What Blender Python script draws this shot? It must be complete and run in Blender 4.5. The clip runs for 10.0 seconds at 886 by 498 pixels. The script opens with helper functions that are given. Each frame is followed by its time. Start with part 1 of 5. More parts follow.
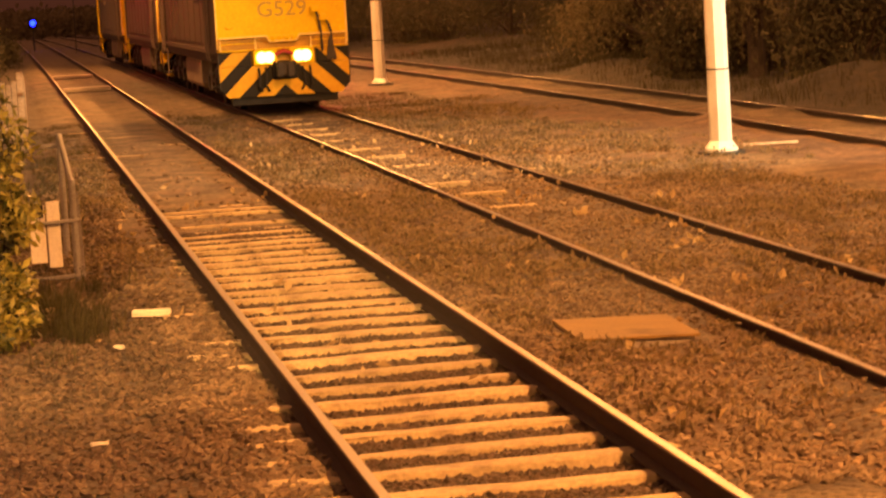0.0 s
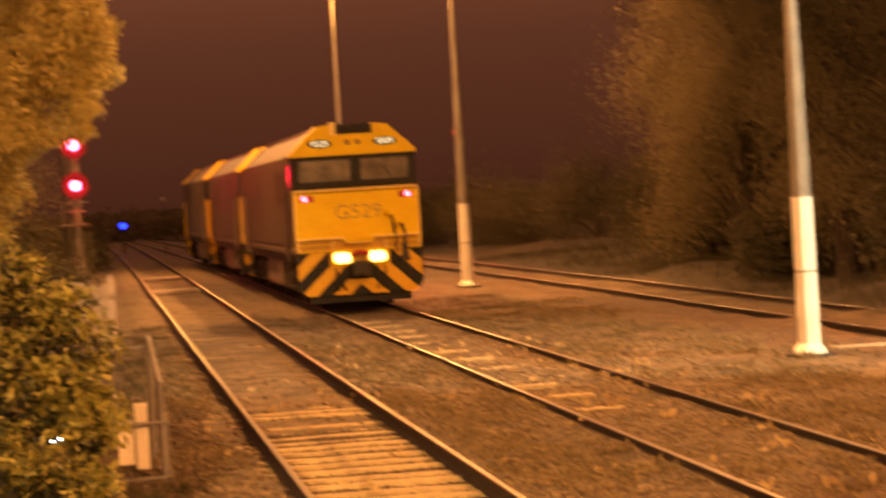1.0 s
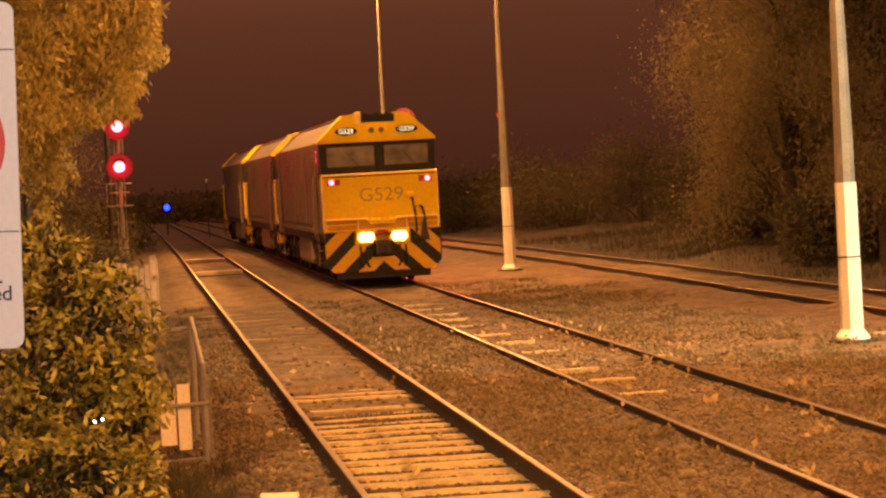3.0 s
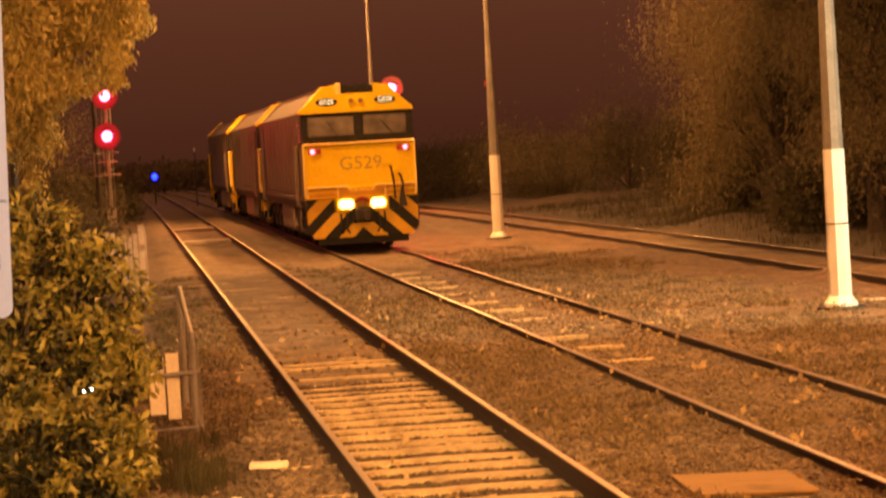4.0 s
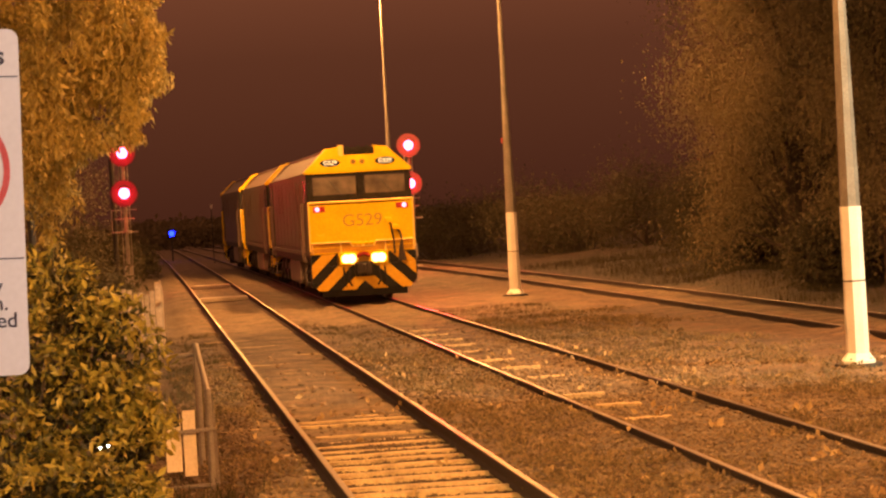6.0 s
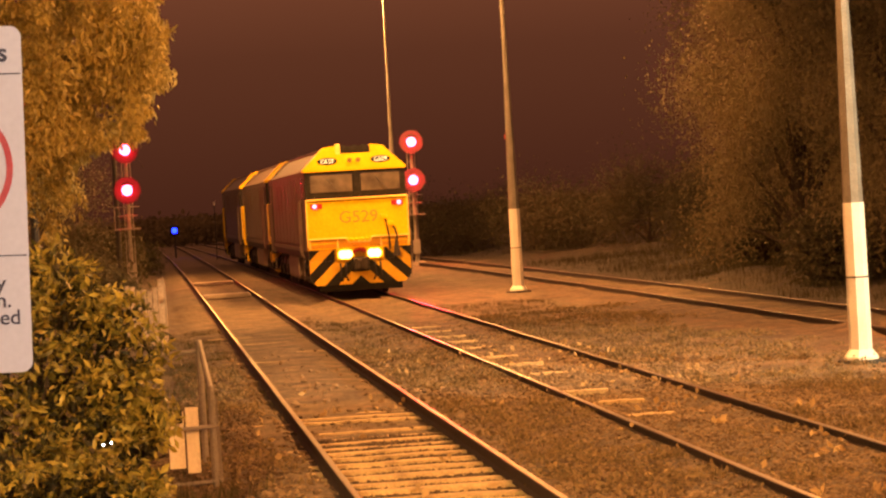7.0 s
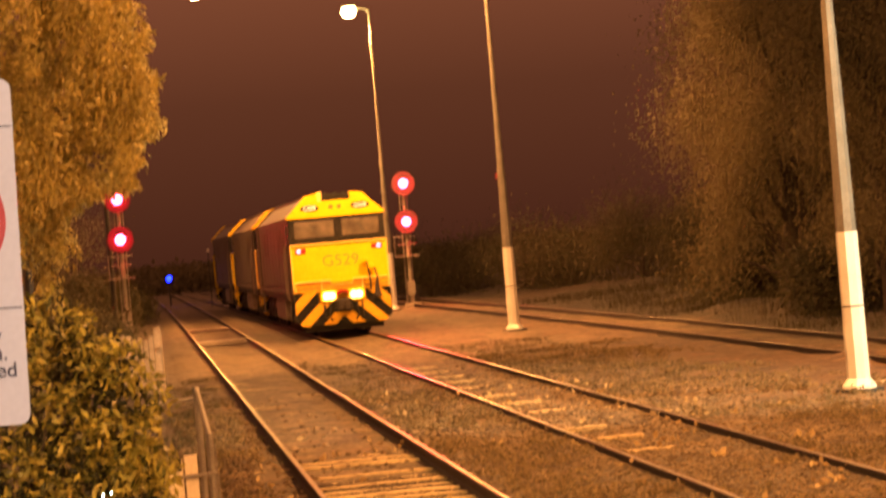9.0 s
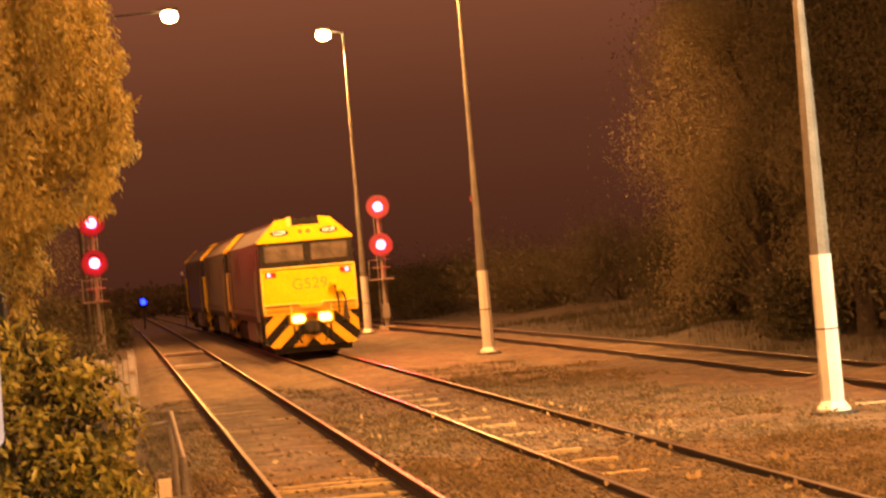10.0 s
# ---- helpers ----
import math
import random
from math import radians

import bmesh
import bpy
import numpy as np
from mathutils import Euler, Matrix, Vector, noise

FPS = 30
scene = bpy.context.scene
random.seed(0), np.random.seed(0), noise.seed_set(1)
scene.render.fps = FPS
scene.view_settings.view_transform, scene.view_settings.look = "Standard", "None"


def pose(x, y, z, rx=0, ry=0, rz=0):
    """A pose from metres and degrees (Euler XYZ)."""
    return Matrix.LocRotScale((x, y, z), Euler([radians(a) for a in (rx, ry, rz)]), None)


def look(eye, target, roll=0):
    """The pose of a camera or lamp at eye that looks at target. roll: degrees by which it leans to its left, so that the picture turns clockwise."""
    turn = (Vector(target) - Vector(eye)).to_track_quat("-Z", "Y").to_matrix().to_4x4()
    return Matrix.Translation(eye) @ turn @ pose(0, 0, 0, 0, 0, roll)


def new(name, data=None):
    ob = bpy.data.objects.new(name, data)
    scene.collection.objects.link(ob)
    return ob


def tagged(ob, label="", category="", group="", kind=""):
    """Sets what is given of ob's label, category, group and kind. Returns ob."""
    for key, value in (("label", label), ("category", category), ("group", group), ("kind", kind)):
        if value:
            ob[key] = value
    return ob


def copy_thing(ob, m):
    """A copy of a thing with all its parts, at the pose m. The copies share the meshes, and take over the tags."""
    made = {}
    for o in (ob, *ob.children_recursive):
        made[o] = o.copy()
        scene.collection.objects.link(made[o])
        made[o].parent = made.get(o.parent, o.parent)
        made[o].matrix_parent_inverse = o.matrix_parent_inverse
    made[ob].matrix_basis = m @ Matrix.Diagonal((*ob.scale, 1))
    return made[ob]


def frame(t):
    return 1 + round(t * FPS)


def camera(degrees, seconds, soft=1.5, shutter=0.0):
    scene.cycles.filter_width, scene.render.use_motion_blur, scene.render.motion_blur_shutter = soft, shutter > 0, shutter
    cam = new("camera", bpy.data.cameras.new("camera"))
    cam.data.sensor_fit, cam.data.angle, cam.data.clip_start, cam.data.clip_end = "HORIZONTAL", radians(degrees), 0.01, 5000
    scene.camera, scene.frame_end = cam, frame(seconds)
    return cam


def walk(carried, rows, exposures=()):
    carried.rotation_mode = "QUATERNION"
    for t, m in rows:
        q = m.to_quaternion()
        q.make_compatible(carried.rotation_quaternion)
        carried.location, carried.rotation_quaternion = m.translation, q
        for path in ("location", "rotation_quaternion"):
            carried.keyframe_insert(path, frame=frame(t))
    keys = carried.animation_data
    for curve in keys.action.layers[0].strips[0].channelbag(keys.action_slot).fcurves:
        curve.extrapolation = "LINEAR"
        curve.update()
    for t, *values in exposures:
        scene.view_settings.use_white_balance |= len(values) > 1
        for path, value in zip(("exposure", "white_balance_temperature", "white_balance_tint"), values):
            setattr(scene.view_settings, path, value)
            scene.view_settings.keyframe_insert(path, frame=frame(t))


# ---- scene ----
# ---------------------------------------------------------------- camera
EYE = (0.0, 0.0, 2.59)
cam = camera(19.35, 10.0, soft=2.3, shutter=0.8)


def aim(yaw, pitch, roll):
    a, b = radians(yaw), radians(pitch)
    way = Vector((math.sin(a) * math.cos(b), math.cos(a) * math.cos(b), math.sin(b)))
    return look(EYE, Vector(EYE) + way * 20, roll)


PATH = [(0.0, 9.359, -5.824, -3.373), (0.2, 9.354, -5.591, -2.978), (0.5, 9.22, -5.106, -2.841), (0.6, 9.222, -4.663, -2.971), (0.7, 9.157, -3.43, -3.181), (0.8, 8.747, -2.338, -3.576), (0.9, 8.2, -1.615, -3.624), (1.0, 7.7, -1.263, -3.433), (1.1, 7.292, -1.168, -3.085), (1.2, 6.942, -1.165, -2.845), (1.3, 6.629, -1.238, -2.595), (1.5, 6.204, -1.37, -2.11), (2.0, 5.884, -1.575, -2.445), (2.5, 6.127, -1.576, -2.813), (2.7, 6.502, -1.553, -2.825), (3.8, 6.981, -1.963, -3.403), (4.0, 6.956, -2.295, -3.289), (4.2, 6.92, -2.583, -3.282), (4.5, 6.842, -2.722, -3.357), (5.0, 6.747, -2.483, -3.688), (5.5, 6.695, -1.905, -3.626), (5.8, 6.661, -1.318, -3.342), (6.0, 6.66, -1.018, -3.288), (7.3, 6.544, -1.109, -3.392), (7.5, 6.62, -1.119, -3.534), (8.0, 6.742, -0.949, -3.854), (8.5, 6.579, -0.877, -4.478), (8.8, 6.653, -0.599, -4.66), (9.0, 6.782, -0.207, -4.938), (9.2, 6.888, 0.243, -5.211), (9.5, 7.087, 0.629, -5.682), (10.0, 7.385, 0.252, -4.992)]
EXPOSURES = ((0.0, 1.15), (1.0, 1.12), (2.0, 1.08), (4.0, 1.12), (6.0, 1.14), (8.0, 1.16), (9.0, 1.22), (10.0, 1.28))
walk(cam, [(t, aim(a, b, c)) for t, a, b, c in PATH], EXPOSURES)

# ---------------------------------------------------------------- world and lamps
world = bpy.data.worlds.new("night_sky")
scene.world = world
world.use_nodes = True
wn = world.node_tree.nodes
wl = world.node_tree.links
bg = wn["Background"]
w_co = wn.new("ShaderNodeTexCoord")
w_sep = wn.new("ShaderNodeSeparateXYZ")
w_ramp = wn.new("ShaderNodeValToRGB")
wl.new(w_co.outputs["Generated"], w_sep.inputs[0])
wl.new(w_sep.outputs["Z"], w_ramp.inputs[0])
wl.new(w_ramp.outputs[0], bg.inputs[0])
# town glow on a low night sky: dim red-brown, a little lighter higher up
w_ramp.color_ramp.elements[0].position = 0.0
w_ramp.color_ramp.elements[0].color = (0.030, 0.0082, 0.0040, 1)
w_ramp.color_ramp.elements[1].position = 0.10
w_ramp.color_ramp.elements[1].color = (0.086, 0.0258, 0.0115, 1)
mid_sky = w_ramp.color_ramp.elements.new(0.058)
mid_sky.color = (0.050, 0.0148, 0.0068, 1)
high = w_ramp.color_ramp.elements.new(0.34)
high.color = (0.235, 0.084, 0.037, 1)
bg.inputs[1].default_value = 1.0

SODIUM = (1.0, 0.392, 0.10)
WARM_WHITE = (1.0, 0.56, 0.19)
SIGN_LAMP_WHITE = (1.0, 0.86, 0.80)


def flood(x, y, z, power, colour, target, cone=150, size=0.25):
    data = bpy.data.lights.new("lamp_light", "SPOT")
    data.energy, data.color, data.spot_size, data.spot_blend = power, colour, radians(cone), 0.45
    data.shadow_soft_size = size
    ob = new("lamp_light", data)
    ob.matrix_world = look((x, y, z), target)
    return ob


POLES = ((10.36, 37.1, 12.1), (10.38, 72.0, 12.1), (10.40, 106.2, 12.1))
for px_, py_, pz_ in POLES:
    flood(px_ - 0.80, py_, pz_ - 0.25, 8200, SODIUM, (px_ - 2.6, py_ - 0.6, 0), 164)
# the pole of the same row that stands level with the platform end, behind the view
flood(9.5, 2.4, 11.85, 16200, SODIUM, (8.3, 40.0, 0), 105)
# platform lamps behind the viewer
flood(3.4, -6.0, 5.4, 620, WARM_WHITE, (2.0, 14.0, 0), 170)
flood(-4.6, 8.0, 6.4, 9800, WARM_WHITE, (-1.5, 34.0, 4.5), 78)
# unseen white lamp, added to light the sign's face
flood(2.6, -1.5, 3.6, 640, SIGN_LAMP_WHITE, (-0.5, 6.2, 2.6), 40, 0.5)
# pale street lamp across the yard, off to the side; it catches one flank of the nearest pole
flood(24.0, 22.0, 8.0, 15000, (1.0, 0.84, 0.52), (10.4, 37.0, 4.0), 34, 0.3)
# yard lamp beyond the trees
flood(3.3, 103.0, 12.7, 6500, SODIUM, (4.5, 100.0, 0))
# lamp of an added, unseen mast; brightens the train front and main line
flood(1.6, 65.0, 12.7, 5800, SODIUM, (4.5, 75.0, 0), 140)

# ---------------------------------------------------------------- materials


def nodes_of(name):
    m = bpy.data.materials.new(name)
    m.use_nodes = True
    n = m.node_tree.nodes
    return m, n, m.node_tree.links, n["Principled BSDF"]


def surface(name, dark, light, scale=6.0, rough=0.6, metal=0.0, bump=0.15, grain=60.0, stain=(), stain_at=0.6, rough2=None, per_object=0.0, island=0.0):
    """Two colours mixed by a broad and a fine noise, with stains and relief; all sizes in metres."""
    m, n, l, b = nodes_of(name)
    co = n.new("ShaderNodeTexCoord")
    a = n.new("ShaderNodeTexNoise")
    a.inputs["Scale"].default_value, a.inputs["Detail"].default_value = scale, 6
    f = n.new("ShaderNodeTexNoise")
    f.inputs["Scale"].default_value, f.inputs["Detail"].default_value = grain, 3
    l.new(co.outputs["Object"], a.inputs["Vector"])
    l.new(co.outputs["Object"], f.inputs["Vector"])
    add = n.new("ShaderNodeMath")
    add.operation = "MULTIPLY_ADD"
    add.inputs[1].default_value = 0.5
    half = n.new("ShaderNodeMath")
    half.operation = "MULTIPLY"
    half.inputs[1].default_value = 0.5
    l.new(a.outputs["Fac"], half.inputs[0])
    l.new(f.outputs["Fac"], add.inputs[0])
    l.new(half.outputs[0], add.inputs[2])
    ramp = n.new("ShaderNodeValToRGB")
    ramp.color_ramp.elements[0].position, ramp.color_ramp.elements[0].color = 0.36, (*dark, 1)
    ramp.color_ramp.elements[1].position, ramp.color_ramp.elements[1].color = 0.64, (*light, 1)
    l.new(add.outputs[0], ramp.inputs[0])
    colour = ramp.outputs[0]
    if stain:
        s = n.new("ShaderNodeTexNoise")
        s.inputs["Scale"].default_value, s.inputs["Detail"].default_value = scale * 0.37, 8
        l.new(co.outputs["Object"], s.inputs["Vector"])
        sr = n.new("ShaderNodeValToRGB")
        sr.color_ramp.elements[0].position, sr.color_ramp.elements[1].position = stain_at - 0.06, stain_at + 0.08
        l.new(s.outputs["Fac"], sr.inputs[0])
        mx = n.new("ShaderNodeMixRGB")
        mx.inputs[2].default_value = (*stain, 1)
        l.new(sr.outputs[0], mx.inputs[0])
        l.new(colour, mx.inputs[1])
        colour = mx.outputs[0]
    if per_object or island:
        hs = n.new("ShaderNodeHueSaturation")
        mr = n.new("ShaderNodeMapRange")
        k = per_object or island
        mr.inputs["To Min"].default_value, mr.inputs["To Max"].default_value = 1 - k, 1 + k
        if per_object:
            src = n.new("ShaderNodeObjectInfo").outputs["Random"]
        else:
            src = n.new("ShaderNodeNewGeometry").outputs["Random Per Island"]
        l.new(src, mr.inputs["Value"])
        l.new(mr.outputs[0], hs.inputs["Value"])
        l.new(colour, hs.inputs["Color"])
        colour = hs.outputs[0]
    l.new(colour, b.inputs["Base Color"])
    b.inputs["Metallic"].default_value = metal
    rr = n.new("ShaderNodeMapRange")
    rr.inputs["To Min"].default_value = rough
    rr.inputs["To Max"].default_value = rough2 if rough2 is not None else min(1.0, rough + 0.2)
    l.new(a.outputs["Fac"], rr.inputs["Value"])
    l.new(rr.outputs[0], b.inputs["Roughness"])
    if bump:
        bp = n.new("ShaderNodeBump")
        bp.inputs["Strength"].default_value, bp.inputs["Distance"].default_value = bump, 0.02
        l.new(add.outputs[0], bp.inputs["Height"])
        l.new(bp.outputs[0], b.inputs["Normal"])
    return m


def glow(name, colour, strength):
    m, n, l, b = nodes_of(name)
    b.inputs["Base Color"].default_value = (*[min(c, 0.8) for c in colour], 1)
    b.inputs["Emission Color"].default_value = (*colour, 1)
    b.inputs["Emission Strength"].default_value = strength
    return m


def leaf_mat(name, a, b_, rough=0.45):
    m, n, l, b = nodes_of(name)
    g = n.new("ShaderNodeNewGeometry")
    r = n.new("ShaderNodeValToRGB")
    r.color_ramp.elements[0].color, r.color_ramp.elements[1].color = (*a, 1), (*b_, 1)
    l.new(g.outputs["Random Per Island"], r.inputs[0])
    l.new(r.outputs[0], b.inputs["Base Color"])
    b.inputs["Roughness"].default_value = rough
    tr = n.new("ShaderNodeBsdfTranslucent")
    l.new(r.outputs[0], tr.inputs[0])
    mx = n.new("ShaderNodeMixShader")
    mx.inputs[0].default_value = 0.35
    l.new(b.outputs[0], mx.inputs[1])
    l.new(tr.outputs[0], mx.inputs[2])
    l.new(mx.outputs[0], n["Material Output"].inputs[0])
    return m


def gravel_mat():
    m, n, l, b = nodes_of("gravel_ground")
    co = n.new("ShaderNodeTexCoord")
    v = n.new("ShaderNodeTexVoronoi")
    v.inputs["Scale"].default_value = 19.0
    big = n.new("ShaderNodeTexNoise")
    big.inputs["Scale"].default_value, big.inputs["Detail"].default_value = 0.9, 8
    mid = n.new("ShaderNodeTexNoise")
    mid.inputs["Scale"].default_value, mid.inputs["Detail"].default_value = 7.0, 6
    for t in (v, big, mid):
        l.new(co.outputs["Object"], t.inputs["Vector"])
    stone = n.new("ShaderNodeValToRGB")
    stone.color_ramp.elements[0].color = (0.055, 0.040, 0.023, 1)
    stone.color_ramp.elements[1].color = (0.215, 0.158, 0.094, 1)
    l.new(v.outputs["Color"], stone.inputs[0])
    # bare clay where the sheet is smooth: a band of trodden dirt beside the poles
    sep = n.new("ShaderNodeSeparateXYZ")
    l.new(co.outputs["Object"], sep.inputs[0])
    wob = n.new("ShaderNodeMath")
    wob.operation = "MULTIPLY_ADD"
    wob.inputs[1].default_value = 3.4
    l.new(big.outputs["Fac"], wob.inputs[0])
    l.new(sep.outputs["X"], wob.inputs[2])
    band = n.new("ShaderNodeValToRGB")
    e = band.color_ramp.elements
    e[0].position, e[0].color = 0.0, (0, 0, 0, 1)
    e[1].position, e[1].color = 1.0, (0, 0, 0, 1)
    for p_, c_ in ((0.475, 0.0), (0.515, 0.9), (0.565, 0.9), (0.60, 0.35), (0.70, 0.2)):
        k = e.new(p_)
        k.color = (c_, c_, c_, 1)
    div = n.new("ShaderNodeMath")
    div.operation = "DIVIDE"
    div.inputs[1].default_value = 25.0
    l.new(wob.outputs[0], div.inputs[0])
    l.new(div.outputs[0], band.inputs[0])
    dirt = n.new("ShaderNodeValToRGB")
    dirt.color_ramp.elements[0].position, dirt.color_ramp.elements[0].color = 0.34, (0.045, 0.025, 0.014, 1)
    dirt.color_ramp.elements[1].position, dirt.color_ramp.elements[1].color = 0.66, (0.155, 0.088, 0.046, 1)
    l.new(mid.outputs["Fac"], dirt.inputs[0])
    patch = n.new("ShaderNodeValToRGB")
    patch.color_ramp.elements[0].position, patch.color_ramp.elements[1].position = 0.52, 0.66
    l.new(big.outputs["Fac"], patch.inputs[0])
    half = n.new("ShaderNodeMath")
    half.operation = "MULTIPLY"
    half.inputs[1].default_value = 0.6
    l.new(patch.outputs[0], half.inputs[0])
    mxf = n.new("ShaderNodeMath")
    mxf.operation = "MAXIMUM"
    l.new(half.outputs[0], mxf.inputs[0])
    l.new(band.outputs[0], mxf.inputs[1])
    mx = n.new("ShaderNodeMixRGB")
    l.new(mxf.outputs[0], mx.inputs[0])
    l.new(stone.outputs[0], mx.inputs[1])
    l.new(dirt.outputs[0], mx.inputs[2])
    soil = n.new("ShaderNodeValToRGB")
    soil.color_ramp.elements[0].position, soil.color_ramp.elements[0].color = 0.35, (0.012, 0.011, 0.006, 1)
    soil.color_ramp.elements[1].position, soil.color_ramp.elements[1].color = 0.68, (0.045, 0.031, 0.016, 1)
    l.new(mid.outputs["Fac"], soil.inputs[0])
    veg = n.new("ShaderNodeValToRGB")
    veg.color_ramp.elements[0].position, veg.color_ramp.elements[1].position = 0.605, 0.65
    l.new(div.outputs[0], veg.inputs[0])
    mv = n.new("ShaderNodeMixRGB")
    l.new(veg.outputs[0], mv.inputs[0])
    l.new(mx.outputs[0], mv.inputs[1])
    l.new(soil.outputs[0], mv.inputs[2])
    # ground left of the main line: its weaker light is painted darker
    near_side = n.new("ShaderNodeValToRGB")
    near_side.color_ramp.elements[0].position, near_side.color_ramp.elements[0].color = 0.095, (0.6, 0.6, 0.6, 1)
    near_side.color_ramp.elements[1].position, near_side.color_ramp.elements[1].color = 0.135, (0, 0, 0, 1)
    l.new(div.outputs[0], near_side.inputs[0])
    ms = n.new("ShaderNodeMixRGB")
    l.new(near_side.outputs[0], ms.inputs[0])
    l.new(mv.outputs[0], ms.inputs[1])
    l.new(soil.outputs[0], ms.inputs[2])
    # damp and dusty patches a hand to a pace across
    blot = n.new("ShaderNodeTexNoise")
    blot.inputs["Scale"].default_value, blot.inputs["Detail"].default_value = 1.5, 8
    blot.inputs["Roughness"].default_value = 0.68
    l.new(co.outputs["Object"], blot.inputs["Vector"])
    bl = n.new("ShaderNodeMapRange")
    bl.inputs["From Min"].default_value, bl.inputs["From Max"].default_value = 0.33, 0.67
    bl.inputs["To Min"].default_value, bl.inputs["To Max"].default_value = 0.34, 1.42
    l.new(blot.outputs["Fac"], bl.inputs["Value"])
    hv = n.new("ShaderNodeHueSaturation")
    l.new(bl.outputs[0], hv.inputs["Value"])
    l.new(ms.outputs[0], hv.inputs["Color"])
    l.new(hv.outputs[0], b.inputs["Base Color"])
    b.inputs["Roughness"].default_value = 0.9
    inv = n.new("ShaderNodeMath")
    inv.operation = "SUBTRACT"
    inv.inputs[0].default_value = 1.0
    l.new(mxf.outputs[0], inv.inputs[1])
    bp = n.new("ShaderNodeBump")
    bp.inputs["Distance"].default_value = 0.03
    bp.invert = True
    l.new(inv.outputs[0], bp.inputs["Strength"])
    l.new(v.outputs["Distance"], bp.inputs["Height"])
    bp2 = n.new("ShaderNodeBump")
    bp2.inputs["Strength"].default_value, bp2.inputs["Distance"].default_value = 0.8, 0.08
    l.new(mid.outputs["Fac"], bp2.inputs["Height"])
    l.new(bp.outputs[0], bp2.inputs["Normal"])
    l.new(bp2.outputs[0], b.inputs["Normal"])
    return m


def stripe_mat():
    """Black and yellow warning stripes, meeting in an upward point at the middle."""
    m, n, l, b = nodes_of("warning_stripes")
    co = n.new("ShaderNodeTexCoord")
    sep = n.new("ShaderNodeSeparateXYZ")
    l.new(co.outputs["Object"], sep.inputs[0])
    ab = n.new("ShaderNodeMath")
    ab.operation = "ABSOLUTE"
    l.new(sep.outputs["X"], ab.inputs[0])
    ad = n.new("ShaderNodeMath")
    ad.operation = "MULTIPLY_ADD"
    ad.inputs[1].default_value = 1.05
    l.new(sep.outputs["Z"], ad.inputs[0])
    l.new(ab.outputs[0], ad.inputs[2])
    mo = n.new("ShaderNodeMath")
    mo.operation = "PINGPONG"
    mo.inputs[1].default_value = 0.375
    sh = n.new("ShaderNodeMath")
    sh.inputs[1].default_value = 0.35
    l.new(ad.outputs[0], sh.inputs[0])
    l.new(sh.outputs[0], mo.inputs[0])
    gt = n.new("ShaderNodeMath")
    gt.operation = "GREATER_THAN"
    gt.inputs[1].default_value = 0.185
    l.new(mo.outputs[0], gt.inputs[0])
    no = n.new("ShaderNodeTexNoise")
    no.inputs["Scale"].default_value, no.inputs["Detail"].default_value = 9.0, 6
    l.new(co.outputs["Object"], no.inputs["Vector"])
    wear = n.new("ShaderNodeValToRGB")
    wear.color_ramp.elements[0].color = (0.52, 0.27, 0.015, 1)
    wear.color_ramp.elements[1].color = (0.74, 0.46, 0.025, 1)
    l.new(no.outputs["Fac"], wear.inputs[0])
    mx = n.new("ShaderNodeMixRGB")
    mx.inputs[1].default_value = (0.010, 0.009, 0.008, 1)
    l.new(gt.outputs[0], mx.inputs[0])
    l.new(wear.outputs[0], mx.inputs[2])
    l.new(mx.outputs[0], b.inputs["Base Color"])
    b.inputs["Roughness"].default_value = 0.4
    return m


GRAVEL = gravel_mat()
DARK_BALLAST = surface("dark_bed_ballast", (0.045, 0.031, 0.019), (0.115, 0.080, 0.048), 3.0, 0.7, bump=0.2, grain=40, island=0.4)
# darker than STONE: weaker light left of the line put into the colour
DIMMED_STONE = surface("dimmed_ballast_stone", (0.052, 0.036, 0.021), (0.145, 0.102, 0.058), 3.0, 0.85, bump=0.2, grain=40, island=0.45)
STONE = surface("ballast_stone", (0.10, 0.070, 0.041), (0.225, 0.164, 0.096), 3.0, 0.85, bump=0.2, grain=40, island=0.4)
TIMBER = surface("weathered_sleeper_timber", (0.33, 0.25, 0.128), (0.58, 0.455, 0.24), 5.0, 0.75, bump=0.5, grain=34, stain=(0.12, 0.075, 0.045), stain_at=0.64, per_object=0.14)
RAIL_TOP = surface("polished_rail_head", (0.15, 0.108, 0.068), (0.25, 0.183, 0.118), 4.0, 0.38, 0.75, 0.03, 90, rough2=0.54)
RAIL_SIDE = surface("rusty_rail_side", (0.022, 0.013, 0.009), (0.058, 0.032, 0.019), 7.0, 0.8, 0.0, 0.4, 70)
RAIL_DULL = surface("rust_brown_rail_head", (0.035, 0.021, 0.014), (0.085, 0.050, 0.031), 4.0, 0.30, 0.6, 0.1, 80)
POLE_WHITE = surface("white_painted_steel", (0.68, 0.66, 0.60), (0.84, 0.82, 0.76), 2.5, 0.45, 0, 0.08, 40, stain=(0.45, 0.38, 0.28), stain_at=0.68)
POLE_GREY = surface("weathered_galvanised_steel", (0.17, 0.155, 0.135), (0.29, 0.27, 0.24), 3.0, 0.5, 0.3, 0.06, 50)
CHARCOAL = surface("weathered_charcoal_board", (0.020, 0.018, 0.017), (0.034, 0.031, 0.029), 5.0, 0.95, 0, 0.05, 40)
DARK_STEEL = surface("dark_painted_steel", (0.02, 0.018, 0.016), (0.05, 0.045, 0.04), 5.0, 0.5, 0.2, 0.1, 60)
CONCRETE = surface("stained_concrete", (0.23, 0.19, 0.15), (0.40, 0.34, 0.27), 3.0, 0.85, 0, 0.3, 60)
